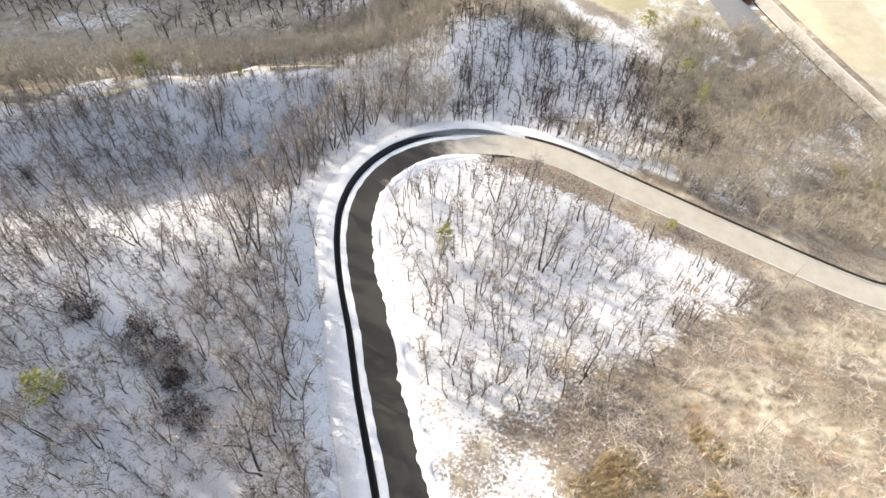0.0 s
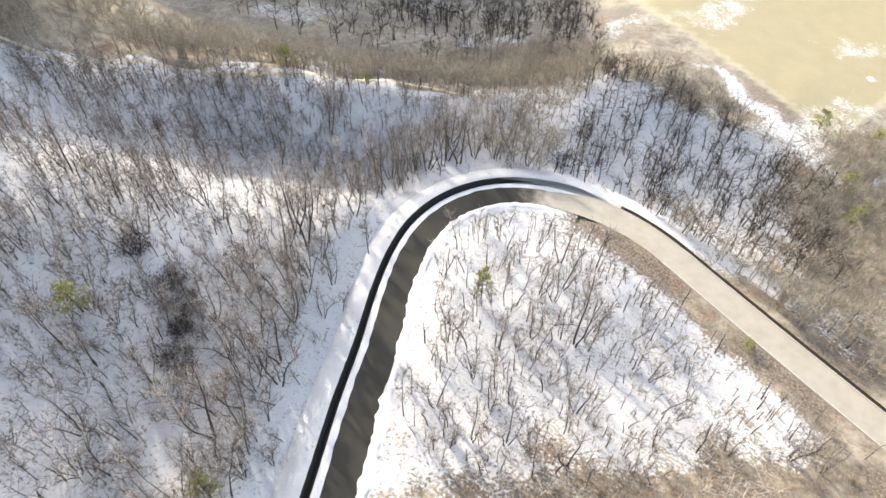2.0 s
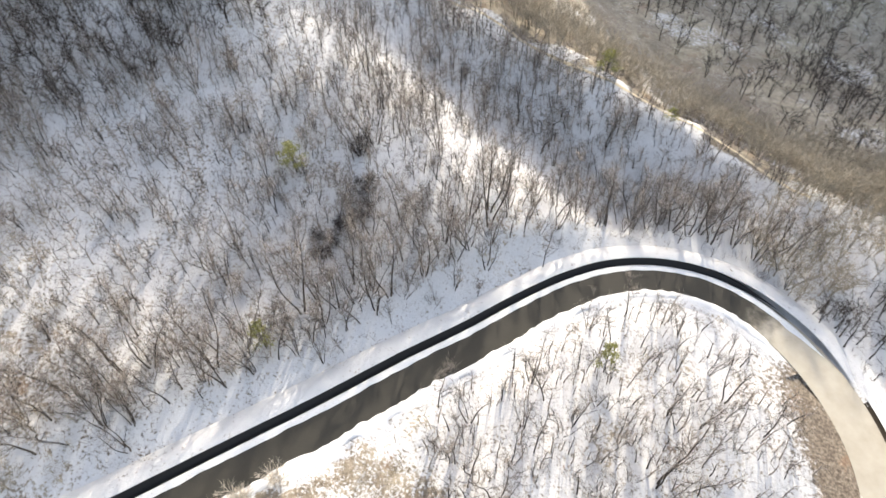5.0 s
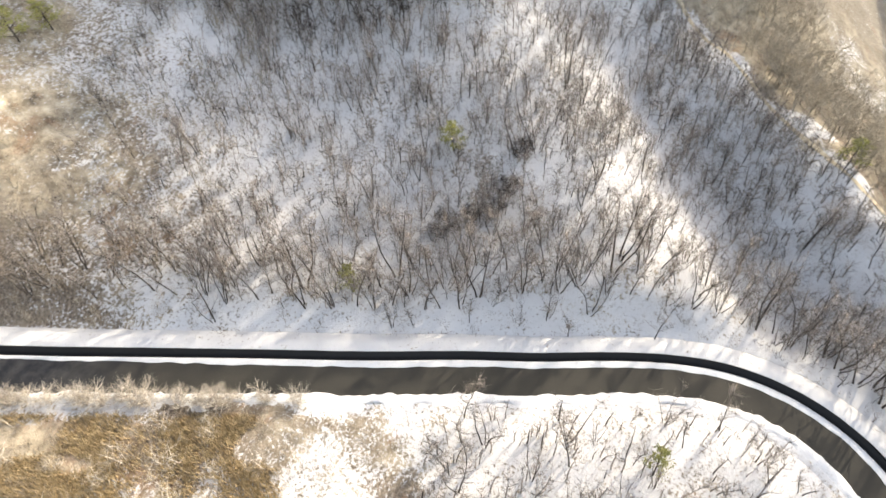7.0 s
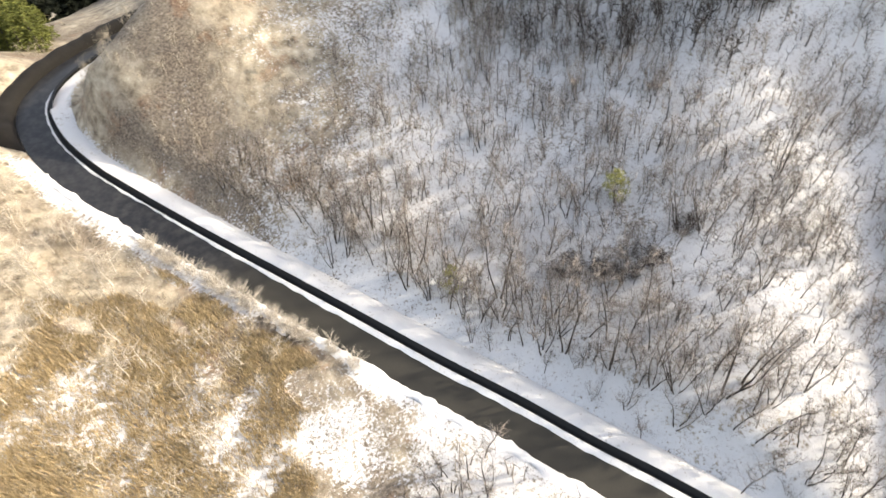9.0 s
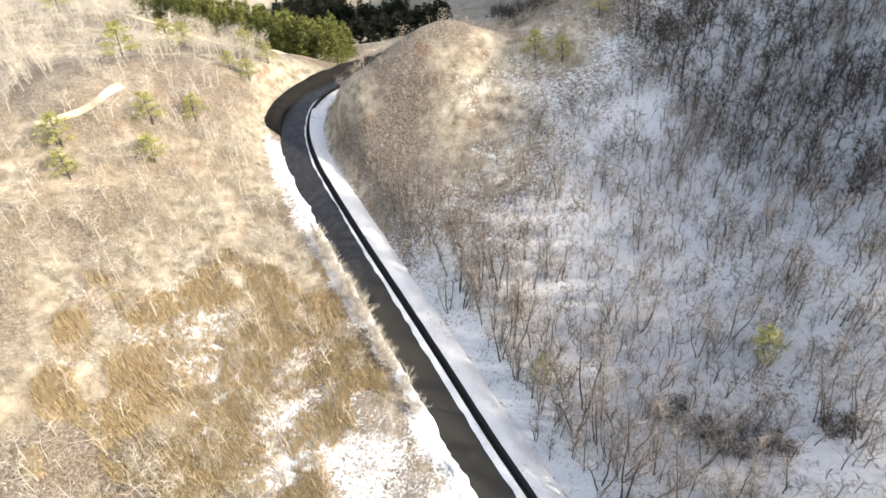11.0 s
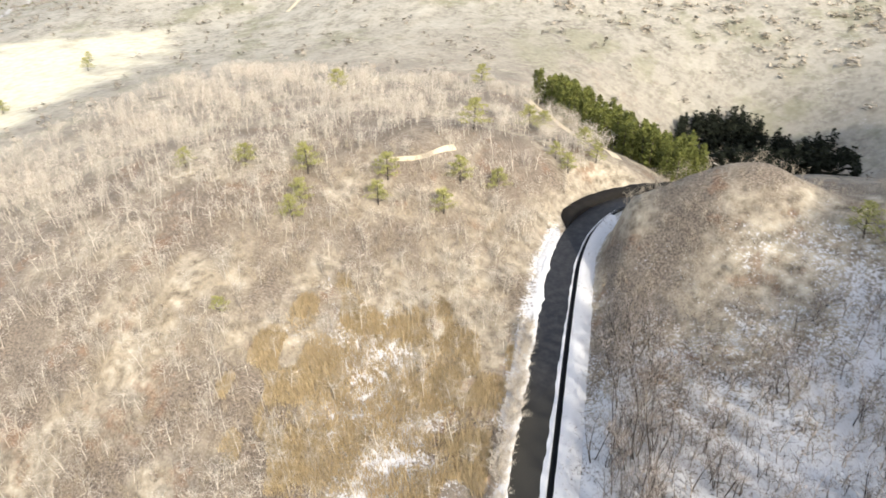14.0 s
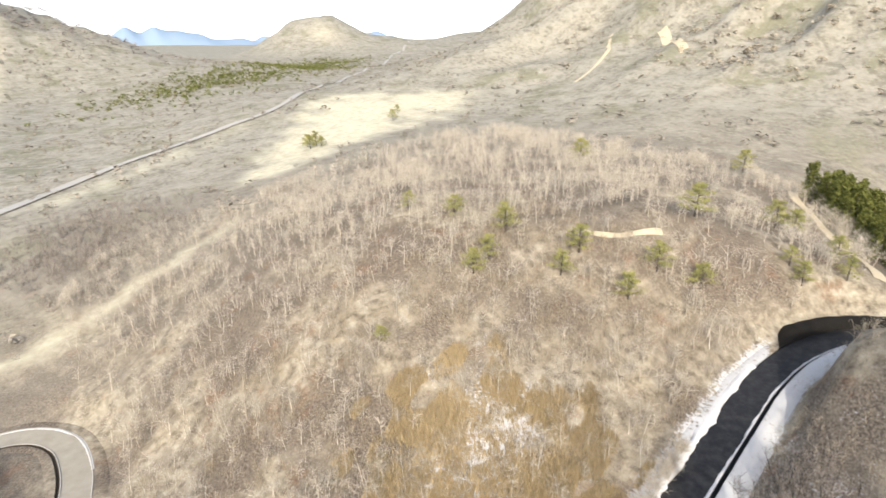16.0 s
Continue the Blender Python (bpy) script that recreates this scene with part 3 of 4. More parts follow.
def bare_tree(seed, height, stems, spread, limbs, twigs):
    """Vertices and triangles of the stems and of the crown of a leafless tree."""
    rng = random.Random(seed)
    wood, crown = ([], []), ([], [])
    turn = rng.uniform(0, 6.3)
    ends = []
    for s in range(stems):
        a = turn + 6.283 * s / stems + rng.uniform(-0.5, 0.5)
        lean = spread * rng.uniform(0.5, 1.1) if stems > 1 else 0.12
        way = Vector((math.cos(a) * lean, math.sin(a) * lean, 1))
        h = height * rng.uniform(0.75, 1.0)
        path = bend_path(rng, (0.1 * math.cos(a), 0.1 * math.sin(a), -0.5), way, h + 0.5, 7, 0.16, 0.06)
        r = 0.0145 * h * rng.uniform(0.8, 1.2) / math.sqrt(max(1, stems * 0.5))
        radii = [r * (1 - 0.86 * (k / 7) ** 0.85) for k in range(8)]
        tube(*wood, path, radii, 5)
        for k in range(limbs):
            f = rng.uniform(0.28, 0.98)
            i = min(6, int(f * 7))
            start = path[i].lerp(path[i + 1], f * 7 - i)
            b = rng.uniform(0, 6.283)
            d = Vector((math.cos(b), math.sin(b), rng.uniform(0.5, 1.3)))
            length = height * (0.42 - 0.26 * f) * rng.uniform(0.7, 1.3)
            limb = bend_path(rng, start, d, length, 4, 0.22, 0.12)
            lr = max(0.012, radii[i] * 0.5)
            tube(*(wood if k < limbs // 3 else crown), limb, [lr, lr * 0.75, lr * 0.5, lr * 0.35, 0.006], 3)
            ends.append(limb)
        ends.append(path[3:])
    for k in range(twigs):
        limb = rng.choice(ends)
        i = rng.randrange(len(limb) - 1)
        start = limb[i].lerp(limb[i + 1], rng.random())
        d = Vector((rng.uniform(-1, 1), rng.uniform(-1, 1), rng.uniform(0.0, 1.3)))
        spike(*crown, start, start + d.normalized() * height * rng.uniform(0.07, 0.19), 0.015)
    return wood, crown


def mesh_of(name, verts, faces, material):
    mesh = bpy.data.meshes.new(name)
    fill(mesh, np.array([tuple(v) for v in verts]), np.array(faces))
    mesh.materials.append(material)
    return mesh


def part(name, mesh, parent, label=""):
    ob = new(name, mesh)
    ob.parent = parent
    return tagged(ob, label) if label else ob


KINDS = []
for k, (height, stems, spread, limbs, twigs) in enumerate([(7.5, 3, 0.34, 9, 260), (6.5, 1, 0.1, 16, 260), (8.5, 2, 0.3, 12, 280), (6.0, 5, 0.42, 6, 260), (7.0, 4, 0.28, 7, 260), (5.0, 1, 0.1, 12, 160), (4.0, 6, 0.5, 4, 200)]):
    wood, crown = bare_tree(100 + k, height, stems, spread, limbs, twigs)
    KINDS.append((mesh_of("trunk", *wood, BARK), mesh_of("crown", *crown, TWIG)))

rng = random.Random(5)


def free(x, y, gap):
    d, z, side = to_road(np.array([x]), np.array([y]))
    return d[0] > gap


KNOWN = [(-33.3, 32.2), (-26.5, 15.6), (-38.1, 42.6), (-19.8, 60.6), (-29.4, 39.5), (13.3, 60.5), (2.2, 39.2), (13.5, 46.4), (24.1, 51.6), (13.3, 27.4), (39.5, 43.1),
         (-18.0, 30.5), (-13.5, 19.6), (3.0, 26.8), (4.9, 27.3), (7.0, 35.5), (9.6, 42.1), (15.2, 49.5), (-15.4, 48.3), (-18.5, 64.5), (-17.9, 38.8), (-27.3, 27.3), (-32.3, 30.0)]
spots, masters = [], {}
while len(spots) < 300:
    if len(spots) < len(KNOWN):
        x, y = KNOWN[len(spots)]
    else:
        x, y = rng.gauss(-8, 20), rng.gauss(37, 22)
        if len(spots) < 135:
            k, off = rng.randrange(at_line(6, -20), BEND), rng.uniform(7.8, 12.5)
            x, y = LINE[k, 0] - SIDE[k, 0] * off, LINE[k, 1] - SIDE[k, 1] * off
        if not -46 < x < 44 or not -20 < y < 82 or not free(x, y, 5.0) or (x > 0 and y < 18 + 0.5 * x) or min(math.hypot(x - a, y - b) for a, b in spots) < 1.7:
            continue
        if x < -8 and math.hypot(x + 21, y - 22) < 3:
            continue
    spots.append((x, y))
    kind = rng.choice([0, 1, 1, 2, 3, 4, 5, 5, 6])
    m = Matrix.Translation((x, y, float(land([x], [y])[0]))) @ pose(0, 0, 0, rng.uniform(-6, 6), rng.uniform(-6, 6), rng.uniform(0, 360))
    size = rng.uniform(0.6, 1.05) if len(spots) > 135 else rng.uniform(0.95, 1.4)
    if kind not in masters:
        thing = tagged(new("bare_tree"), "leafless grey-brown tree with thin twigs on the snowy slope", "tree", "bare trees round the bend")
        for name, mesh in zip(("trunk", "crown"), KINDS[kind]):
            part(name, mesh, thing)
        thing.matrix_basis = m @ Matrix.Scale(size, 4)
        masters[kind] = thing
    else:
        thing = copy_thing(masters[kind], m)
        thing.scale = (size, size, size)


PALE_BARK = bark_material("pale_bark", (0.16, 0.135, 0.105), (0.5, 0.44, 0.355))
PALE_KINDS = []
for k, (height, stems, spread, limbs, twigs) in enumerate([(5.0, 4, 0.5, 6, 150), (5.6, 2, 0.35, 9, 150), (4.6, 5, 0.6, 4, 140)]):
    wood, crown = bare_tree(140 + k, height, stems, spread, limbs, twigs)
    PALE_KINDS.append((mesh_of("trunk", *wood, PALE_BARK), mesh_of("crown", *crown, PALE_BARK)))
pale_spots, pale_masters = [], {}
while len(pale_spots) < 60:
    x, y = rng.uniform(14, 100), rng.uniform(-44, 36)
    if y > 16 + 0.4 * x or not free(x, y, 7.0) or min((math.hypot(x - a, y - b) for a, b in pale_spots), default=99) < 4.5:
        continue
    pale_spots.append((x, y))
    kind, size = rng.randrange(3), rng.uniform(0.7, 1.15)
    m = Matrix.Translation((x, y, float(land([x], [y])[0]))) @ pose(0, 0, 0, rng.uniform(-5, 5), rng.uniform(-5, 5), rng.uniform(0, 360))
    if kind not in pale_masters:
        thing = tagged(new("bare_tree"), "pale leafless tree with a spreading crown on dry grass", "tree", "pale trees on the sunny slope")
        for name, mesh in zip(("trunk", "crown"), PALE_KINDS[kind]):
            part(name, mesh, thing)
        thing.matrix_basis = m @ Matrix.Scale(size, 4)
        pale_masters[kind] = thing
    else:
        copy_thing(pale_masters[kind], m).scale = (size, size, size)


def scatter(name, templates, places, material, label, category):
    """Many small copies of a few templates joined into one mesh; places: x, y, z, turn, size, squash."""
    verts, faces, base = [], [], 0
    for n, template in enumerate(templates):
        v, f = np.array([tuple(p) for p in template[0]]), np.array(template[1])
        q = np.array(places)[n::len(templates)]
        c, s = np.cos(q[:, 3])[:, None], np.sin(q[:, 3])[:, None]
        x = (v[None, :, 0] * c - v[None, :, 1] * s) * q[:, 4:5] + q[:, 0:1]
        y = (v[None, :, 0] * s + v[None, :, 1] * c) * q[:, 4:5] + q[:, 1:2]
        z = v[None, :, 2] * (q[:, 4] * q[:, 5])[:, None] + q[:, 2:3]
        verts.append(np.stack([x, y, z], -1).reshape(-1, 3))
        faces.append((f[None] + len(v) * np.arange(len(q))[:, None, None]).reshape(-1, 3) + base)
        base += len(verts[-1])
    mesh = bpy.data.meshes.new(name)
    fill(mesh, np.concatenate(verts), np.concatenate(faces))
    mesh.materials.append(material)
    return tagged(new(name, mesh), label, category, kind="stuff")


def bush(seed, size):
    """A rough bush for the distance."""
    rng = random.Random(seed)
    verts, faces = [], []
    for k in range(14):
        a, out, up = rng.uniform(0, 6.283), rng.uniform(0.1, 1.0), rng.uniform(0.1, 0.9)
        p = Vector((math.cos(a) * out, math.sin(a) * out, up * (1.2 - 0.6 * out)))
        n = len(verts)
        verts += [(p + Vector((rng.uniform(-1, 1), rng.uniform(-1, 1), rng.uniform(-0.6, 0.9))) * 0.45) * size for _ in range(3)]
        faces.append((n, n + 1, n + 2))
    return verts, faces


def low_tree(seed, height, limbs, twigs, thick, spread=1.0):
    rng = random.Random(seed)
    verts, faces = [], []
    path = bend_path(rng, (0, 0, -0.4), (0, 0, 1), height * 0.75, 3, 0.2, 0.1)
    tube(verts, faces, path, [0.016 * height, 0.012 * height, 0.008 * height, 0.012], 3)
    for k in range(limbs + twigs):
        f = rng.uniform(0.3, 0.98)
        i = min(2, int(f * 3))
        start = path[i].lerp(path[i + 1], f * 3 - i)
        a = rng.uniform(0, 6.283)
        out = Vector((math.cos(a), math.sin(a), rng.uniform(0.4, 1.7) / spread))
        if k >= limbs:
            start = start + out * rng.uniform(0.2, 1.3)
            out = Vector((rng.uniform(-1, 1), rng.uniform(-1, 1), rng.uniform(0, 1)))
        long = height * (0.34 if k < limbs else 0.2) * rng.uniform(0.6, 1.2) * spread ** 0.4
        if k < limbs:
            spike(verts, faces, start, start + out.normalized() * long, thick * 1.4)
        else:
            sliver(verts, faces, rng, start, start + out.normalized() * long, thick)
    return verts, faces


def round_tree(seed, height, wide, limbs, twigs, thick):
    """A bare tree with a broad round crown of fine twigs."""
    rng = random.Random(seed)
    verts, faces = [], []
    path = bend_path(rng, (0, 0, -0.4), (0, 0, 1), height * 0.62, 3, 0.15, 0.1)
    tube(verts, faces, path, [0.016 * height, 0.013 * height, 0.01 * height, 0.018], 3)
    tips = []
    for k in range(limbs):
        a, up = 2.4 * k + rng.uniform(-0.4, 0.4), rng.uniform(0.25, 1.5)
        start = path[1].lerp(path[3], rng.random())
        end = start + Vector((math.cos(a), math.sin(a), up)).normalized() * wide * rng.uniform(0.55, 0.85)
        spike(verts, faces, start, end, 0.034)
        tips.append((start, end))
    for k in range(twigs):
        start, end = rng.choice(tips)
        foot = start.lerp(end, rng.uniform(0.35, 1.0))
        way = (end - start).normalized() + Vector((rng.uniform(-1, 1), rng.uniform(-1, 1), rng.uniform(-0.4, 0.9)))
        sliver(verts, faces, rng, foot, foot + way.normalized() * wide * rng.uniform(0.25, 0.55), thick)
    return verts, faces


def shrub(seed, height, stems):
    """A low bush of thin upright stems."""
    rng = random.Random(seed)
    verts, faces = [], []
    for k in range(stems):
        a, lean = rng.uniform(0, 6.283), rng.uniform(0.1, 0.9)
        path = bend_path(rng, (rng.uniform(-0.3, 0.3), rng.uniform(-0.3, 0.3), -0.1), (math.cos(a) * lean, math.sin(a) * lean, 1), height * rng.uniform(0.5, 1), 2, 0.2, 0.05)
        spike(verts, faces, path[0], path[1], 0.02)
        sliver(verts, faces, rng, path[1].lerp(path[0], 0.4), path[2], 0.014)
    return verts, faces


def tuft(seed, height, blades):
    rng = random.Random(seed)
    verts, faces = [], []
    for k in range(blades):
        a, lean, h = rng.uniform(0, 6.283), rng.uniform(0.1, 0.8), height * rng.uniform(0.5, 1)
        x, y = rng.uniform(-0.35, 0.35), rng.uniform(-0.35, 0.35)
        n = len(verts)
        w = 0.035
        verts += [Vector((x - w * math.sin(a), y + w * math.cos(a), -0.05)), Vector((x + w * math.sin(a), y - w * math.cos(a), -0.05)), Vector((x + lean * h * math.cos(a), y + lean * h * math.sin(a), h))]
        faces.append((n, n + 1, n + 2))
    return verts, faces


def wood(name, count, seed, where, template, material, label, category="woodland", sizes=(0.7, 1.2), gap=5.0):
    r = np.random.default_rng(seed)
    x, y = where(r, count * 12)
    keep = to_road(x, y)[0] > gap
    x, y = x[keep][:count], y[keep][:count]
    places = np.stack([x, y, land(x, y), r.uniform(0, 6.28, len(x)), r.uniform(*sizes, len(x)), r.uniform(0.85, 1.15, len(x))], 1)
    return scatter(name, template if isinstance(template, list) else [template], places, material, label, category)


def road_x_at(y):
    k = at_line(7.5, -54.5)
    return np.interp(y, LINE[k:BEND, 1], LINE[k:BEND, 0])


def thinned(r, x, y, ok, size, seed, least=0.15):
    """Keep places in uneven patches."""
    return ok & (r.random(len(x)) < np.clip(0.55 + 0.6 * waves(x, y, size, seed), least, 1))


def south_east(r, n):
    x, y = r.uniform(6, 150, n), r.uniform(-110, 44, n)
    ok = thinned(r, x, y, (y < 20 + 0.5 * (x - 3) + 5 * waves(x, y, 13, 69)) & (x > road_x_at(y) + 7 + 4 * waves(x, y, 10, 70)) & (meadow_cover(x, y) < 0.3) & (r.random(n) > 1.2 * snow_cover(x, y)), 30, 61, 0.3)
    return x[ok], y[ok]


def near_east(r, n):
    x, y = r.uniform(2, 60, n), r.uniform(-40, 44, n)
    ok = thinned(r, x, y, (y < 25 + 0.6 * (x - 3) + 6 * waves(x, y, 14, 69)) & (x > road_x_at(y) + 5 + 3 * waves(x, y, 8, 70)) & (r.random(n) > 1.2 * snow_cover(x, y)), 16, 62)
    return x[ok], y[ok]


def grass_field(r, n):
    x, y = r.uniform(4, 40, n), r.uniform(-18, 24, n)
    ok = thinned(r, x, y, (y < 22 + 0.5 * (x - 3) + 5 * waves(x, y, 11, 69)) & (x > road_x_at(y) + 5), 10, 67, 0.1) & (np.hypot((x - 21) / 16, (y - 2) / 17) < 1 + 0.25 * waves(x, y, 12, 68)) & (r.random(n) > 0.8 * snow_cover(x, y))
    return x[ok], y[ok]


def south_west(r, n):
    x, y = r.uniform(-85, 8, n), -78 + 74 * r.random(n) ** 0.75
    ok = x < road_x_at(y) - 4
    return x[ok], y[ok]


def west(r, n):
    x, y = r.uniform(-95, -8, n), r.uniform(-12, 80, n)
    ok = (x < road_x_at(y) - 8) & (y < crest(x) - 1) & ((x < -36) | (r.random(n) < 0.5))
    return x[ok], y[ok]


def bowl_floor(r, n):
    x, y = r.uniform(-46, -8, n), r.uniform(-22, 42, n)
    ok = thinned(r, x, y, (x < road_x_at(y) - 8.5) & (y < crest(x) - 6), 9, 75, 0.25)
    return x[ok], y[ok]


def gully_wood(r, n):
    x, y = r.uniform(-66, -13, n), r.uniform(46, 92, n)
    ok = (y < crest(x) - 0.5) & (y > crest(x) - 19)
    return x[ok], y[ok]


def steep_shade(r, n):
    x, y = r.uniform(-92, -34, n), r.uniform(-44, 24, n)
    ok = x < -42 + 0.35 * np.minimum(-y, 0)
    return x[ok], y[ok]


def ridge(r, n):
    x, y = r.uniform(-135, 15, n), r.uniform(14, 118, n)
    ok = (y > crest(x) + 1.5) & (y < crest(x) + 27) & ((x < -10) | (y > 92)) & (x < 2) & (meadow_cover(x, y) < 0.2)
    return x[ok], y[ok]


def north(r, n):
    x, y = r.uniform(-14, 84, n), r.uniform(56, 117, n)
    ok = (y > 76 - 0.55 * np.maximum(x - 12, 0)) & (meadow_cover(x, y) < 0.2) & (y < 112 - 0.6 * np.maximum(0, np.minimum(x, 42) - 30) + 12 * (x > 45)) & ~((x > 2) & (x < 40) & (y > 76) & (y < 106))
    return x[ok], y[ok]


def valley(r, n):
    x, y = r.uniform(-200, 40, n), r.uniform(104, 240, n)
    ok = (y > 112 + 0.4 * x) & (meadow_cover(x, y) < 0.1) & (x < 4 - 0.3 * (y - 110))
    return x[ok], y[ok]


def far_shade(r, n):
    x, y = r.uniform(-110, -34, n), r.uniform(-112, -46, n)
    ok = (y < -46 - 0.25 * (x + 40)) & (x < -36 + 0.2 * (y + 60))
    return x[ok], y[ok]


def hollow(r, n):
    x, y = r.uniform(2, 46, n), r.uniform(72, 112, n)
    ok = (y > 76 - 0.3 * x) & (y < 108 - 0.25 * np.maximum(x - 16, 0)) & (meadow_cover(x, y) < 0.1)
    return x[ok], y[ok]


def everywhere_near(r, n):
    x, y = r.uniform(-55, 48, n), r.uniform(-30, 92, n)
    ok = thinned(r, x, y, np.ones(n, bool), 12, 63, 0.05)
    return x[ok], y[ok]


def inside_bend(r, n):
    x, y = r.uniform(-6, 48, n), r.uniform(22, 70, n)
    ok = y > 20 + 0.6 * (x - 3)
    return x[ok], y[ok]


def verge_right(r, n):
    k = r.integers(at_line(9, -34), at_line(-9, 42), n)
    o = r.uniform(2.7, 3.9, n)
    dense = smooth(ALONG[at_line(7, -24)], ALONG[at_line(5, -18)], ALONG[k]) * smooth(ALONG[at_line(-2.5, 13)], ALONG[at_line(-1, 8)], ALONG[k])
    ok = waves(ALONG[k], 0 * ALONG[k], 11, 65) + 0.6 * waves(ALONG[k], 0 * ALONG[k], 4, 66) > 0.75 - 1.0 * dense
    return (LINE[k, 0] + SIDE[k, 0] * o)[ok], (LINE[k, 1] + SIDE[k, 1] * o)[ok]


def plain_far(r, n):
    a, d = r.uniform(-2.4, 0.5, n), np.sqrt(r.uniform(0.004, 1, n)) * 1000
    x, y = d * np.cos(a), d * np.sin(a)
    ok = thinned(r, x, y, ((x > 120) | (y < -90)) & (meadow_cover(x, y) < 0.4), 120, 64, 0.2)
    return x[ok], y[ok]


def green_slopes(r, n):
    x, y = r.uniform(-330, -60, n), r.uniform(-560, -230, n)
    ok = waves(x, y, 90, 76) > 0.55
    return x[ok], y[ok]


def green_belt(r, n):
    f = r.random(n)
    return 480 + 420 * f + r.normal(0, 28, n), -30 - 330 * f + r.normal(0, 40, n)


wood("bare_woodland", 3300, 31, south_east, [low_tree(k, 4.4, 9, 46, 0.017, 1.8) for k in (1, 101, 201, 301)], FAR_TWIG, "pale leafless woodland on the sunny slope", sizes=(0.65, 1.3))
TAN_TWIG = bark_material("tan_twigs", (0.16, 0.128, 0.09), (0.5, 0.425, 0.32), True)
wood("bare_woodland", 2100, 32, south_west, [low_tree(k, 3.4, 9, 40, 0.024) for k in (2, 102, 202)], RIDGE_TWIG, "low leafless woodland on the shaded spur", sizes=(0.35, 0.85))
wood("bare_woodland", 1500, 33, west, [low_tree(k, 5.0, 12, 42, 0.016) for k in (5, 105, 205)], TWIG, "leafless woodland on the snowy slope", sizes=(0.55, 1.1))
wood("bare_woodland", 1500, 57, west, [round_tree(k, 4.6, 1.7, 9, 46, 0.02) for k in (21, 121, 221, 321)], TWIG, "grey multi-stemmed leafless scrub on the snowy slope", sizes=(0.5, 1.1))
wood("bare_woodland", 1000, 58, bowl_floor, [round_tree(k, 4.4, 1.6, 8, 44, 0.02) for k in (22, 122, 222, 322)], TWIG, "bushy grey leafless trees scattered over the snow", sizes=(0.45, 1.05))
wood("bare_woodland", 420, 59, gully_wood, [round_tree(k, 5.6, 1.9, 9, 52, 0.021) for k in (23, 123, 223, 323)], TWIG, "leafless trees in the shaded snowy gully", sizes=(0.6, 1.1))
# twigs take the dark bark colour too, adding to the slope's shade
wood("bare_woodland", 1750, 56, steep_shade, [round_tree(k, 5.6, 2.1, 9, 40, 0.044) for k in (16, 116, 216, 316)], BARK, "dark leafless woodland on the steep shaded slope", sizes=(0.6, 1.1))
wood("bare_woodland", 800, 34, ridge, [round_tree(k, 6.6, 3.3, 14, 120, 0.023) for k in (3, 103, 203, 303)], RIDGE_TWIG, "leafless brown woodland along the ridge", sizes=(0.7, 1.1), gap=8)
wood("bare_woodland", 1100, 35, north, [round_tree(k, 6.2, 2.8, 12, 90, 0.022) for k in (4, 104, 204, 304)], RIDGE_TWIG, "leafless woodland below the road", sizes=(0.7, 1.15), gap=4.5)
# these three woods are bark-dark throughout, which deepens the shade they stand in
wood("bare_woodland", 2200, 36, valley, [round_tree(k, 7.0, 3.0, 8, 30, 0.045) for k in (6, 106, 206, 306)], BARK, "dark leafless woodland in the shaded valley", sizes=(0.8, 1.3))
wood("bare_woodland", 1000, 50, far_shade, low_tree(14, 6.5, 8, 34, 0.05), BARK, "dark leafless woodland on the shaded southern slope", sizes=(0.45, 0.8))
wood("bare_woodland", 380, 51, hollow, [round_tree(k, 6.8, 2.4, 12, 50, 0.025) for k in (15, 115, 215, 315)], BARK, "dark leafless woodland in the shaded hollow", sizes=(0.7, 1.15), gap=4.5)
wood("bare_woodland", 480, 47, inside_bend, [round_tree(k, 6.2, 1.5, 7, 30, 0.013) for k in (26, 126, 226, 326)], TWIG, "thin leafless saplings inside the bend", sizes=(0.5, 1.1))
wood("brushwood", 4600, 37, everywhere_near, shrub(7, 1.4, 8), TWIG, "thin brushwood poking through the snow", "brushwood", (0.4, 1.2), 4.4)
wood("brushwood", 2400, 38, near_east, shrub(8, 2.0, 13), TAN_TWIG, "straw-coloured brushwood on the bank", "brushwood", (0.6, 1.3), 4.2)
wood("dry_grass", 13000, 39, grass_field, tuft(9, 0.8, 9), GRASS, "tufts of dry yellow grass", "grass", (0.6, 1.5), 4.0)
wood("brushwood", 120, 46, verge_right, [round_tree(k, 3.4, 1.6, 13, 120, 0.014) for k in (27, 127, 227, 327)], FAR_TWIG, "straw-coloured saplings leaning over the road's edge", "brushwood", (0.6, 1.25), 2.6)
wood("far_scrub", 6000, 53, lambda r, n: (r.uniform(60, 480, n), r.uniform(-640, -230, n)), bush(18, 1.5), SCRUB, "grey-brown scrub on the mountain slope", "scrub", (0.5, 1.3), 9)
wood("far_scrub", 3200, 60, lambda r, n: (r.uniform(-260, 170, n), r.uniform(-470, -208, n)), bush(24, 1.6), RIDGE_TWIG, "brown leafless scrub on the hillside behind the conifers", "scrub", (0.6, 1.5), 9)
wood("far_scrub", 1500, 61, green_slopes, bush(25, 2.2), CEDAR, "dark green conifer patches on the far hills", "scrub", (0.7, 1.7), 9)
wood("far_scrub", 1600, 54, lambda r, n: (r.normal(930, 90, n), r.normal(110, 110, n)), bush(19, 2.2), TWIG, "dark scrub on the far hill", "scrub", (0.8, 2.0), 9)
wood("far_scrub", 1300, 55, green_belt, bush(20, 2.0), CEDAR, "dark green belt of bushes across the plain", "scrub", (0.7, 2.0), 9)
wood("far_scrub", 4500, 48, plain_far, bush(13, 1.1), SCRUB, "dark scrub on the far plain and hills", "scrub", (0.8, 2.4), 9)
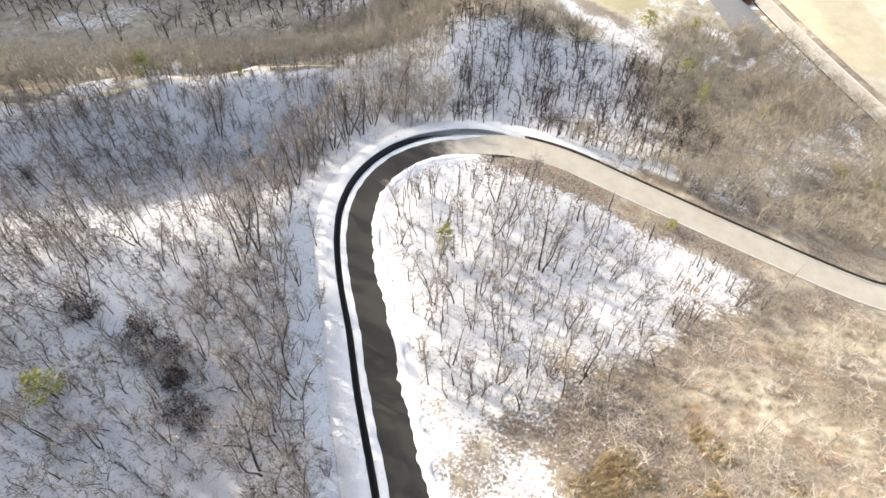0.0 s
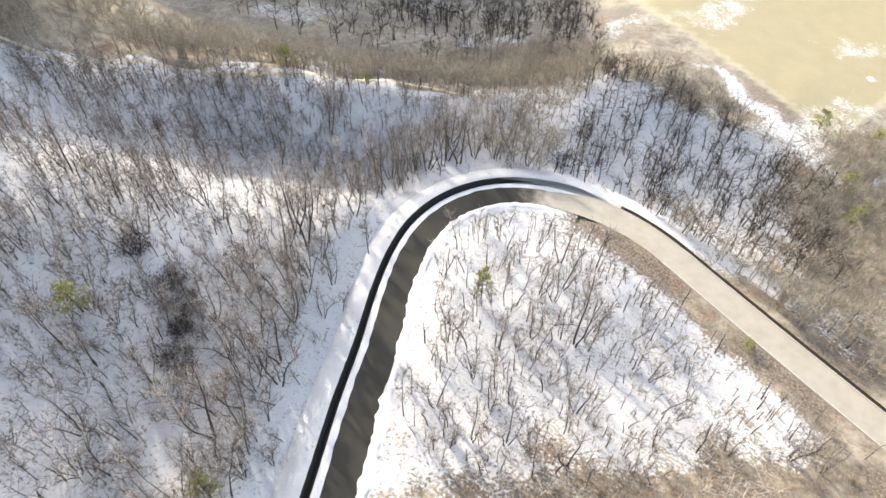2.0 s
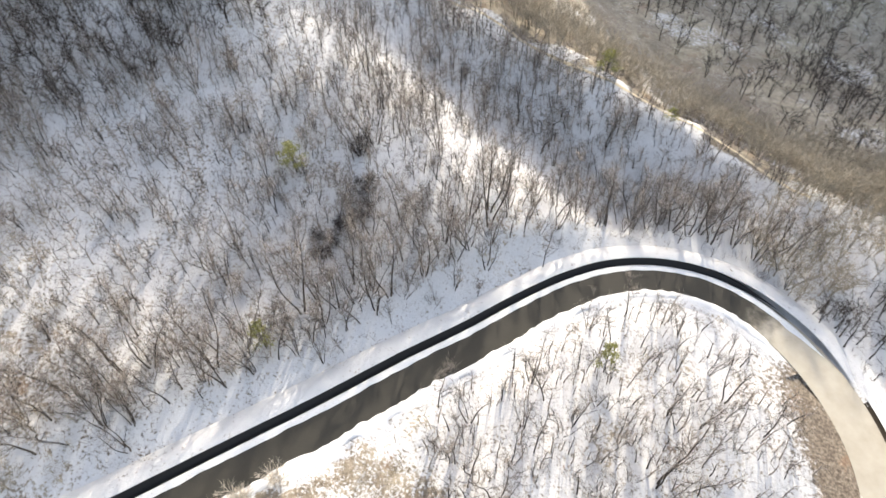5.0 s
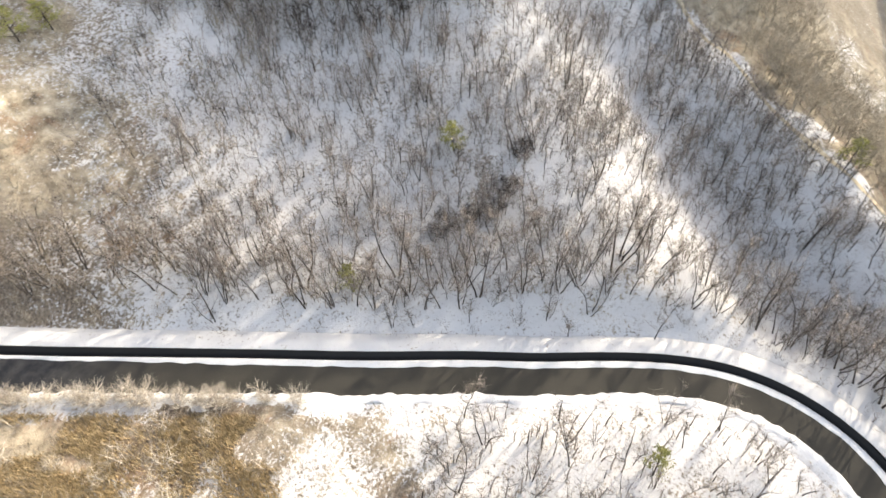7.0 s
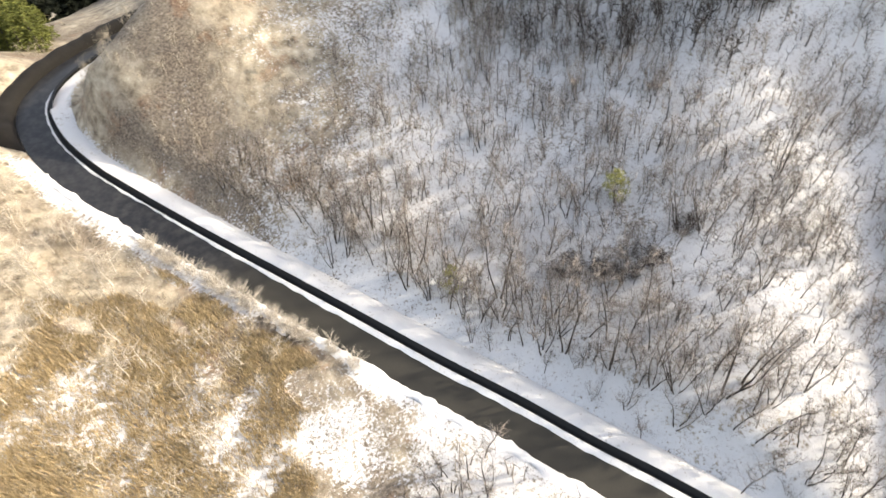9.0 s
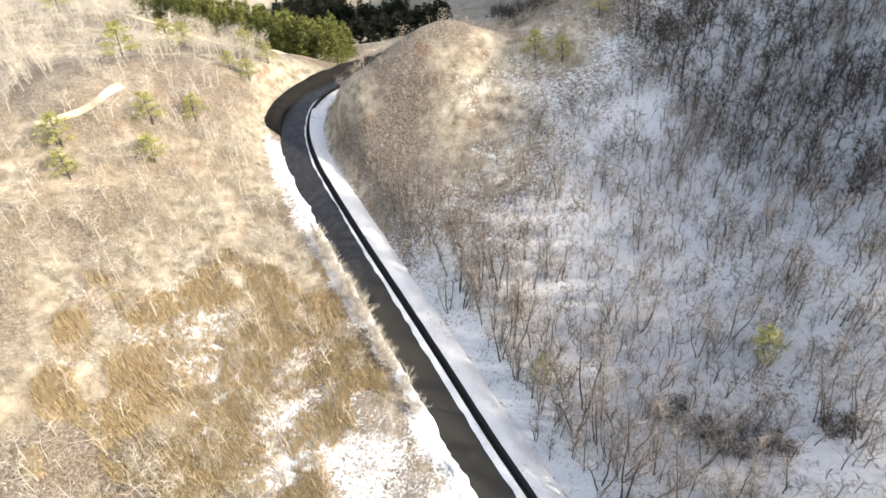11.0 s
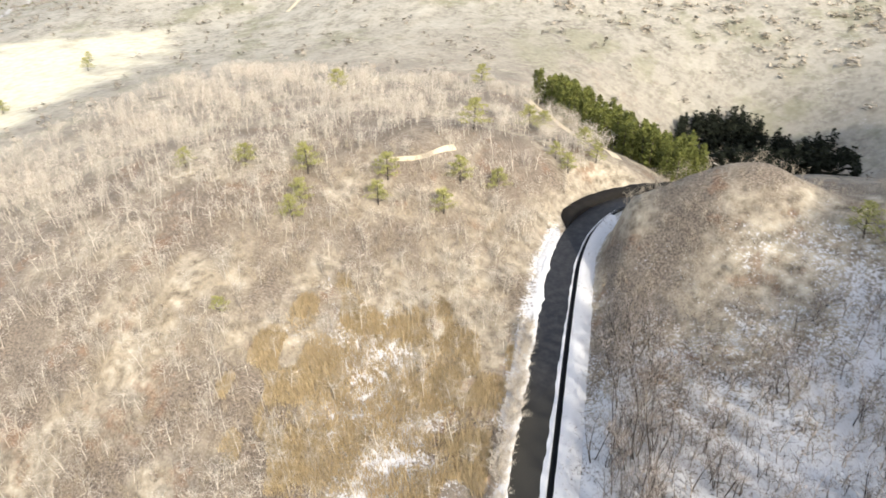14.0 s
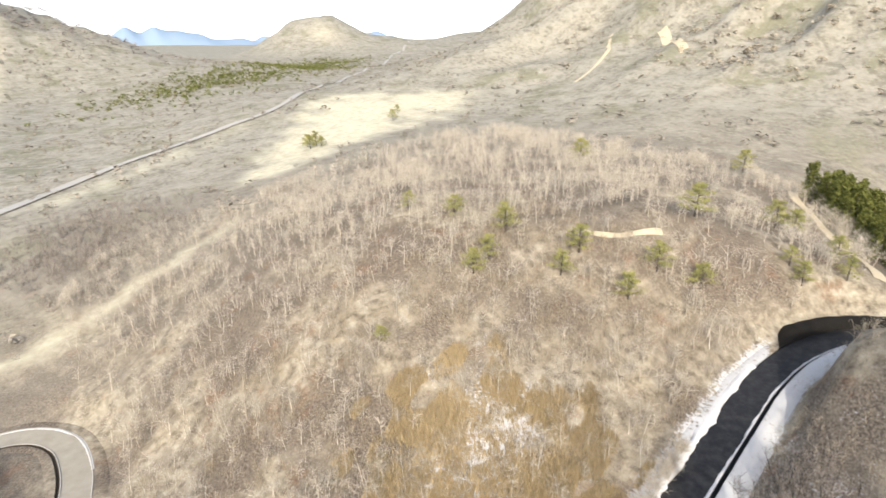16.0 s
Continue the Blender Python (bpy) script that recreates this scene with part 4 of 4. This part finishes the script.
wood("brushwood", 1100, 49, lambda r, n: (r.normal(165, 20, n), r.normal(34, 14, n)), shrub(14, 3.2, 14), TWIG, "dark brown thicket beside the pale track", "brushwood", (0.7, 1.5), 9)
wood("far_scrub", 4000, 40, plain_far, bush(10, 1.3), SCRUB, "pale scrub on the far plain and hills", "scrub", (0.8, 2.2), 9)


# ---- evergreens ----
def clump(rng, verts, faces, centre, wide, tall, count, size):
    """Many small needle tufts in a flattened, uneven cloud."""
    for _ in range(count):
        a, u, w = rng.uniform(0, 6.283), rng.uniform(-1, 1), rng.uniform(0.35, 1.0)
        r = math.sqrt(1 - u * u) * w
        p = Vector(centre) + Vector((r * math.cos(a) * wide, r * math.sin(a) * wide, u * w * tall))
        n = len(verts)
        for k in range(3):
            verts.append(p + Vector((rng.uniform(-1, 1), rng.uniform(-1, 1), rng.uniform(-0.5, 0.9))) * size)
        faces.append((n, n + 1, n + 2))


def pine_meshes(seed, height):
    rng = random.Random(seed)
    wood_data, leaf = ([], []), ([], [])
    path = bend_path(rng, (0, 0, -0.4), (0.05, 0, 1), height, 6, 0.08, 0.1)
    tube(*wood_data, path, [0.13, 0.12, 0.1, 0.085, 0.065, 0.045, 0.02], 5)
    for k in range(15):
        f = 0.2 + 0.78 * k / 14
        i = min(5, int(f * 6))
        start = path[i].lerp(path[i + 1], f * 6 - i)
        a = k * 2.4 + rng.uniform(-0.4, 0.4)
        reach = height * (0.46 * (1.05 - f) ** 0.7 + 0.05) * rng.uniform(0.75, 1.2)
        limb = bend_path(rng, start, (math.cos(a), math.sin(a), 0.3), reach, 3, 0.15, 0.06)
        tube(*wood_data, limb, [0.04, 0.03, 0.02, 0.008], 3)
        clump(rng, *leaf, limb[-1], reach * 0.35 + 0.3, 0.34, 46, 0.2)
        clump(rng, *leaf, limb[2], reach * 0.3 + 0.25, 0.3, 34, 0.2)
    clump(rng, *leaf, path[-1], 0.55, 0.45, 50, 0.18)
    return mesh_of("trunk", *wood_data, BARK), mesh_of("crown", *leaf, PINE)


def cedar_meshes(seed, height):
    rng = random.Random(seed)
    wood_data, leaf = ([], []), ([], [])
    tube(*wood_data, [(0, 0, -0.5), (0, 0, height * 0.5), (0, 0, height * 0.97)], [0.2, 0.13, 0.03], 5)
    for k in range(26):
        f = (k + rng.random()) / 26
        z, r = height * (0.1 + 0.88 * f), height * 0.2 * (1 - f) ** 0.55 + 0.25
        for j in range(3):
            a = rng.uniform(0, 6.283)
            clump(rng, *leaf, (math.cos(a) * r * 0.7, math.sin(a) * r * 0.7, z - 0.25 * r), r * 0.6, 0.6, 10, 0.45)
    return mesh_of("trunk", *wood_data, BARK), mesh_of("crown", *leaf, CEDAR)


def plant(name, kinds, places, label, category, group, seed):
    """Things of a few kinds at places (x, y, size)."""
    r, first = random.Random(seed), {}
    for k, (x, y, size, *tall) in enumerate(places):
        i, scale = k % len(kinds), (size, size, tall[0] if tall else size)
        m = Matrix.Translation((x, y, float(land([x], [y])[0]))) @ pose(0, 0, 0, r.uniform(-3, 3), r.uniform(-3, 3), r.uniform(0, 360))
        if i not in first:
            thing = first[i] = tagged(new(name), label, category, group)
            part("trunk", kinds[i][0], thing)
            part("crown", kinds[i][1], thing)
            thing.matrix_basis = m @ Matrix.Diagonal((*scale, 1))
        else:
            copy_thing(first[i], m).scale = scale


def conifer_template(seed, height):
    rng = random.Random(seed)
    verts, faces = [], []
    tube(verts, faces, [(0, 0, -0.5), (0, 0, height * 0.9)], [0.15, 0.03], 3)
    for k in range(6):
        f = k / 5
        clump(rng, verts, faces, (0, 0, height * (0.1 + 0.85 * f)), height * 0.24 * (1 - f) ** 0.6 + 0.25, 0.8, 8, 1.0)
    return verts, faces


def shaded_valley(r, n):
    x, y = r.uniform(-42, 12, n), r.uniform(-206, -104, n)
    ok = (y > -194 + 0.6 * np.abs(x + 6)) & (y < -106 - 0.5 * np.maximum(x + 10, 0)) & (x > -36 + 3 * waves(x, y, 25, 74))
    return x[ok], y[ok]


wood("dark_conifers", 2600, 52, shaded_valley, conifer_template(17, 6.0), SHADE_NEEDLES, "dark conifer wood in the shaded valley", "conifers", (0.6, 1.0), 9)
PINES = [pine_meshes(201 + k, 4.6) for k in range(3)]
plant("pine_tree", PINES, [(34.6, -54, 1.38), (31, -75, 1.25), (28, -77, 1.12), (30, -39, 1.12), (24.5, -43, 1.00), (30, -32.5, 1.06), (40.6, -32, 1.12), (54, -27, 1.25), (50, -20, 1.00),
      (48.6, -16, 1.00), (39.5, -27, 0.94), (86, -78, 1.38), (58, -108, 1.38), (77, -20, 0.88), (65, -23, 1.00), (16, -67, 1.00), (12.5, -63.5, 0.88), (16, -57, 0.88), (19, -58, 0.75), (47, 2.4, 0.62)],
      "yellow-green pine on the sunny leafless slope", "pine", "pines on the sunny slope", 41)
plant("pine_tree", PINES, [(-31.8, 21.8, 0.8, 1.0), (0.9, 47.6, 0.6, 1.45), (-12.4, 13.1, 0.65, 1.05), (-28.4, -31, 1.0), (-32, -29, 0.9), (-40, -34, 0.9), (-41, 72, 0.9), (-30, 77, 0.5), (33.8, 56.5, 0.45)],
      "small yellow-green pine among bare trees", "pine", "pines among the bare trees", 42)
plant("pine_tree", PINES, [(44.5, 116, 0.9), (53.5, 115, 0.9), (50, 93, 0.9), (49, 101, 0.9), (52, 97, 0.7), (60, 88, 0.7), (88, 80, 0.9), (92, 84, 0.8), (67, 72, 0.7), (72, 69, 0.6)],
      "dark green pine beside the lower wood", "pine", "pines below the road", 43)
plant("pine_tree", PINES, [(207, -49, 1.3), (210, -53, 1.4), (213, -50, 1.2), (205, -53, 1.0), (221, -95, 1.1), (234, -105, 0.9)],
      "pine standing alone in the pale meadow", "pine", "pines in the meadow", 44)
CEDARS = [cedar_meshes(221 + k, 9.0) for k in range(3)]
cedar_rng = random.Random(9)
stand = []
while len(stand) < 110:
    f, across = cedar_rng.random(), cedar_rng.uniform(1.5, 16)
    x, y = 42 - 42 * f - across * 0.45, -104 + 30 * f - across * 0.85
    if min((math.hypot(x - a, y - b) for a, b, c in stand), default=9) > 2.0:
        stand.append((x, y, cedar_rng.uniform(0.7, 1.05)))
plant("cedar_tree", CEDARS, stand, "tall dark green conifer in a planted stand", "conifer", "conifer stand", 45)


# ---- leafy shrubs ----
DEAD_LEAF = bark_material("dead_leaves", (0.012, 0.01, 0.011), (0.07, 0.056, 0.052), True)


def leafy_shrub(seed, wide):
    rng = random.Random(seed)
    stem, leaf = ([], []), ([], [])
    for k in range(int(15 * wide)):
        a, reach = rng.uniform(0, 6.283), wide * math.sqrt(rng.random())
        foot = Vector((reach * math.cos(a), reach * math.sin(a) * 0.8, -0.2))
        path = bend_path(rng, foot, (rng.uniform(-0.6, 0.6), rng.uniform(-0.6, 0.6), 1), rng.uniform(0.9, 1.9), 3, 0.2, 0.0)
        tube(*stem, path, [0.03, 0.02, 0.014, 0.005], 3)
        for p in path[1:]:
            clump(rng, *leaf, p, 0.6, 0.4, 30, 0.11)
    return mesh_of("stems", *stem, BARK), mesh_of("leaves", *leaf, DEAD_LEAF)


for k, (x, y, wide) in enumerate([(-22.2, 22.2, 2.3), (-26.0, 27.6, 2.2), (-28.0, 29.4, 1.6), (-33.0, 30.4, 1.6), (-24.2, 25.2, 1.3)]):
    shrub_thing = tagged(new("leafy_shrub"), "dark shrub with withered purple-brown leaves on snow", "shrub", "withered shrubs")
    for name, mesh in zip(("stems", "leaves"), leafy_shrub(300 + k, wide)):
        part(name, mesh, shrub_thing)
    shrub_thing.matrix_basis = Matrix.Translation((x, y, float(land([x], [y])[0])))

# ---- far mountains ----
bx = np.linspace(-2400, 400, 160)
by = np.linspace(0, 1, 8)
gx2, gy2 = np.meshgrid(bx, by, indexing="ij")
top = 95 + 45 * waves(bx, 0 * bx, 900, 71) + 22 * waves(bx, 0 * bx, 260, 72)
backdrop = sheet("backdrop", 4150 + 300 * gy2, gx2, np.maximum(top, 20)[:, None] * np.sin(gy2 * 1.57) - 30 * (1 - gy2), HAZE_BLUE)
tagged(new("backdrop", backdrop), "mountains on the horizon, painted pale blue for haze", "mountains", kind="structure")


# ---- the car park ----
def box_mesh(name, rings, material):
    """A closed hull through rings of four corners: x, half width, bottom, top."""
    bm = bmesh.new()
    rows = [[bm.verts.new(c) for c in ((x, -w, lo), (x, w, lo), (x, w * 0.96, hi), (x, -w * 0.96, hi))] for x, w, lo, hi in rings]
    for a, b in zip(rows, rows[1:]):
        for k in range(4):
            bm.faces.new((a[k], a[(k + 1) % 4], b[(k + 1) % 4], b[k]))
    bm.faces.new(rows[0][::-1])
    bm.faces.new(rows[-1])
    bmesh.ops.recalc_face_normals(bm, faces=bm.faces)
    bmesh.ops.bevel(bm, geom=bm.edges[:], offset=0.05, segments=2, affect="EDGES")
    mesh = bpy.data.meshes.new(name)
    bm.to_mesh(mesh)
    bm.free()
    mesh.materials.append(material)
    return mesh


RUBBER = plain("black_rubber", (0.012, 0.012, 0.012), (0.03, 0.03, 0.03), 8)
GLASS = plain("dark_car_glass", (0.01, 0.012, 0.015), (0.02, 0.022, 0.026), 4, 0.08)
wheel_bm = bmesh.new()
bmesh.ops.create_cone(wheel_bm, cap_ends=True, segments=16, radius1=0.33, radius2=0.33, depth=0.22, matrix=Matrix.Rotation(radians(90), 4, "X"))
wheel_mesh = bpy.data.meshes.new("wheel")
wheel_bm.to_mesh(wheel_mesh)
wheel_bm.free()
wheel_mesh.materials.append(RUBBER)


rim_bm = bmesh.new()
bmesh.ops.create_cone(rim_bm, cap_ends=True, segments=12, radius1=0.2, radius2=0.2, depth=0.235, matrix=Matrix.Rotation(radians(90), 4, "X"))
rim_mesh = bpy.data.meshes.new("rim")
rim_bm.to_mesh(rim_mesh)
rim_bm.free()
rim_mesh.materials.append(plain("silver_rim", (0.4, 0.4, 0.4), (0.6, 0.6, 0.6), 5, 0.35))


def parked_car(x, y, turn, name, dark, light, label):
    paint = plain(name, dark, light, 2.0, 0.35)
    thing = tagged(new("parked_car"), label, "car", "cars in the car park")
    part("body", box_mesh("body", [(-2.1, 0.72, 0.35, 0.8), (-1.95, 0.82, 0.25, 0.9), (1.2, 0.84, 0.25, 0.92), (1.95, 0.8, 0.25, 0.78), (2.1, 0.7, 0.35, 0.66)], paint), thing)
    part("windows", box_mesh("windows", [(-1.85, 0.7, 0.86, 0.95), (-1.4, 0.68, 0.86, 1.38), (0.3, 0.68, 0.86, 1.38), (1.15, 0.72, 0.86, 0.93)], GLASS), thing)
    part("roof", box_mesh("roof", [(-1.4, 0.64, 1.36, 1.42), (-1.1, 0.66, 1.36, 1.46), (0.0, 0.66, 1.36, 1.46), (0.3, 0.64, 1.36, 1.42)], paint), thing)
    for wx in (-1.3, 1.3):
        for wy in (-0.76, 0.76):
            wheel = part("wheel", wheel_mesh, thing)
            wheel.location = (wx, wy, 0.33)
            part("rim", rim_mesh, wheel, "silver wheel rim")
    thing.matrix_basis = Matrix.Translation((x, y, float(land([x], [y])[0]) + 0.13)) @ pose(0, 0, 0, 0, 0, turn)


parked_car(70.5, 153.0, 60, "dark_car_paint", (0.012, 0.014, 0.02), (0.03, 0.032, 0.04), "dark parked car beside the lawn")
parked_car(71.5, 147.0, 20, "blue_car_paint", (0.03, 0.06, 0.13), (0.05, 0.09, 0.18), "blue parked car beside the lawn")
parked_car(73.9, 136.6, 10, "red_car_paint", (0.12, 0.03, 0.025), (0.18, 0.05, 0.04), "small red-brown parked car on grey asphalt")
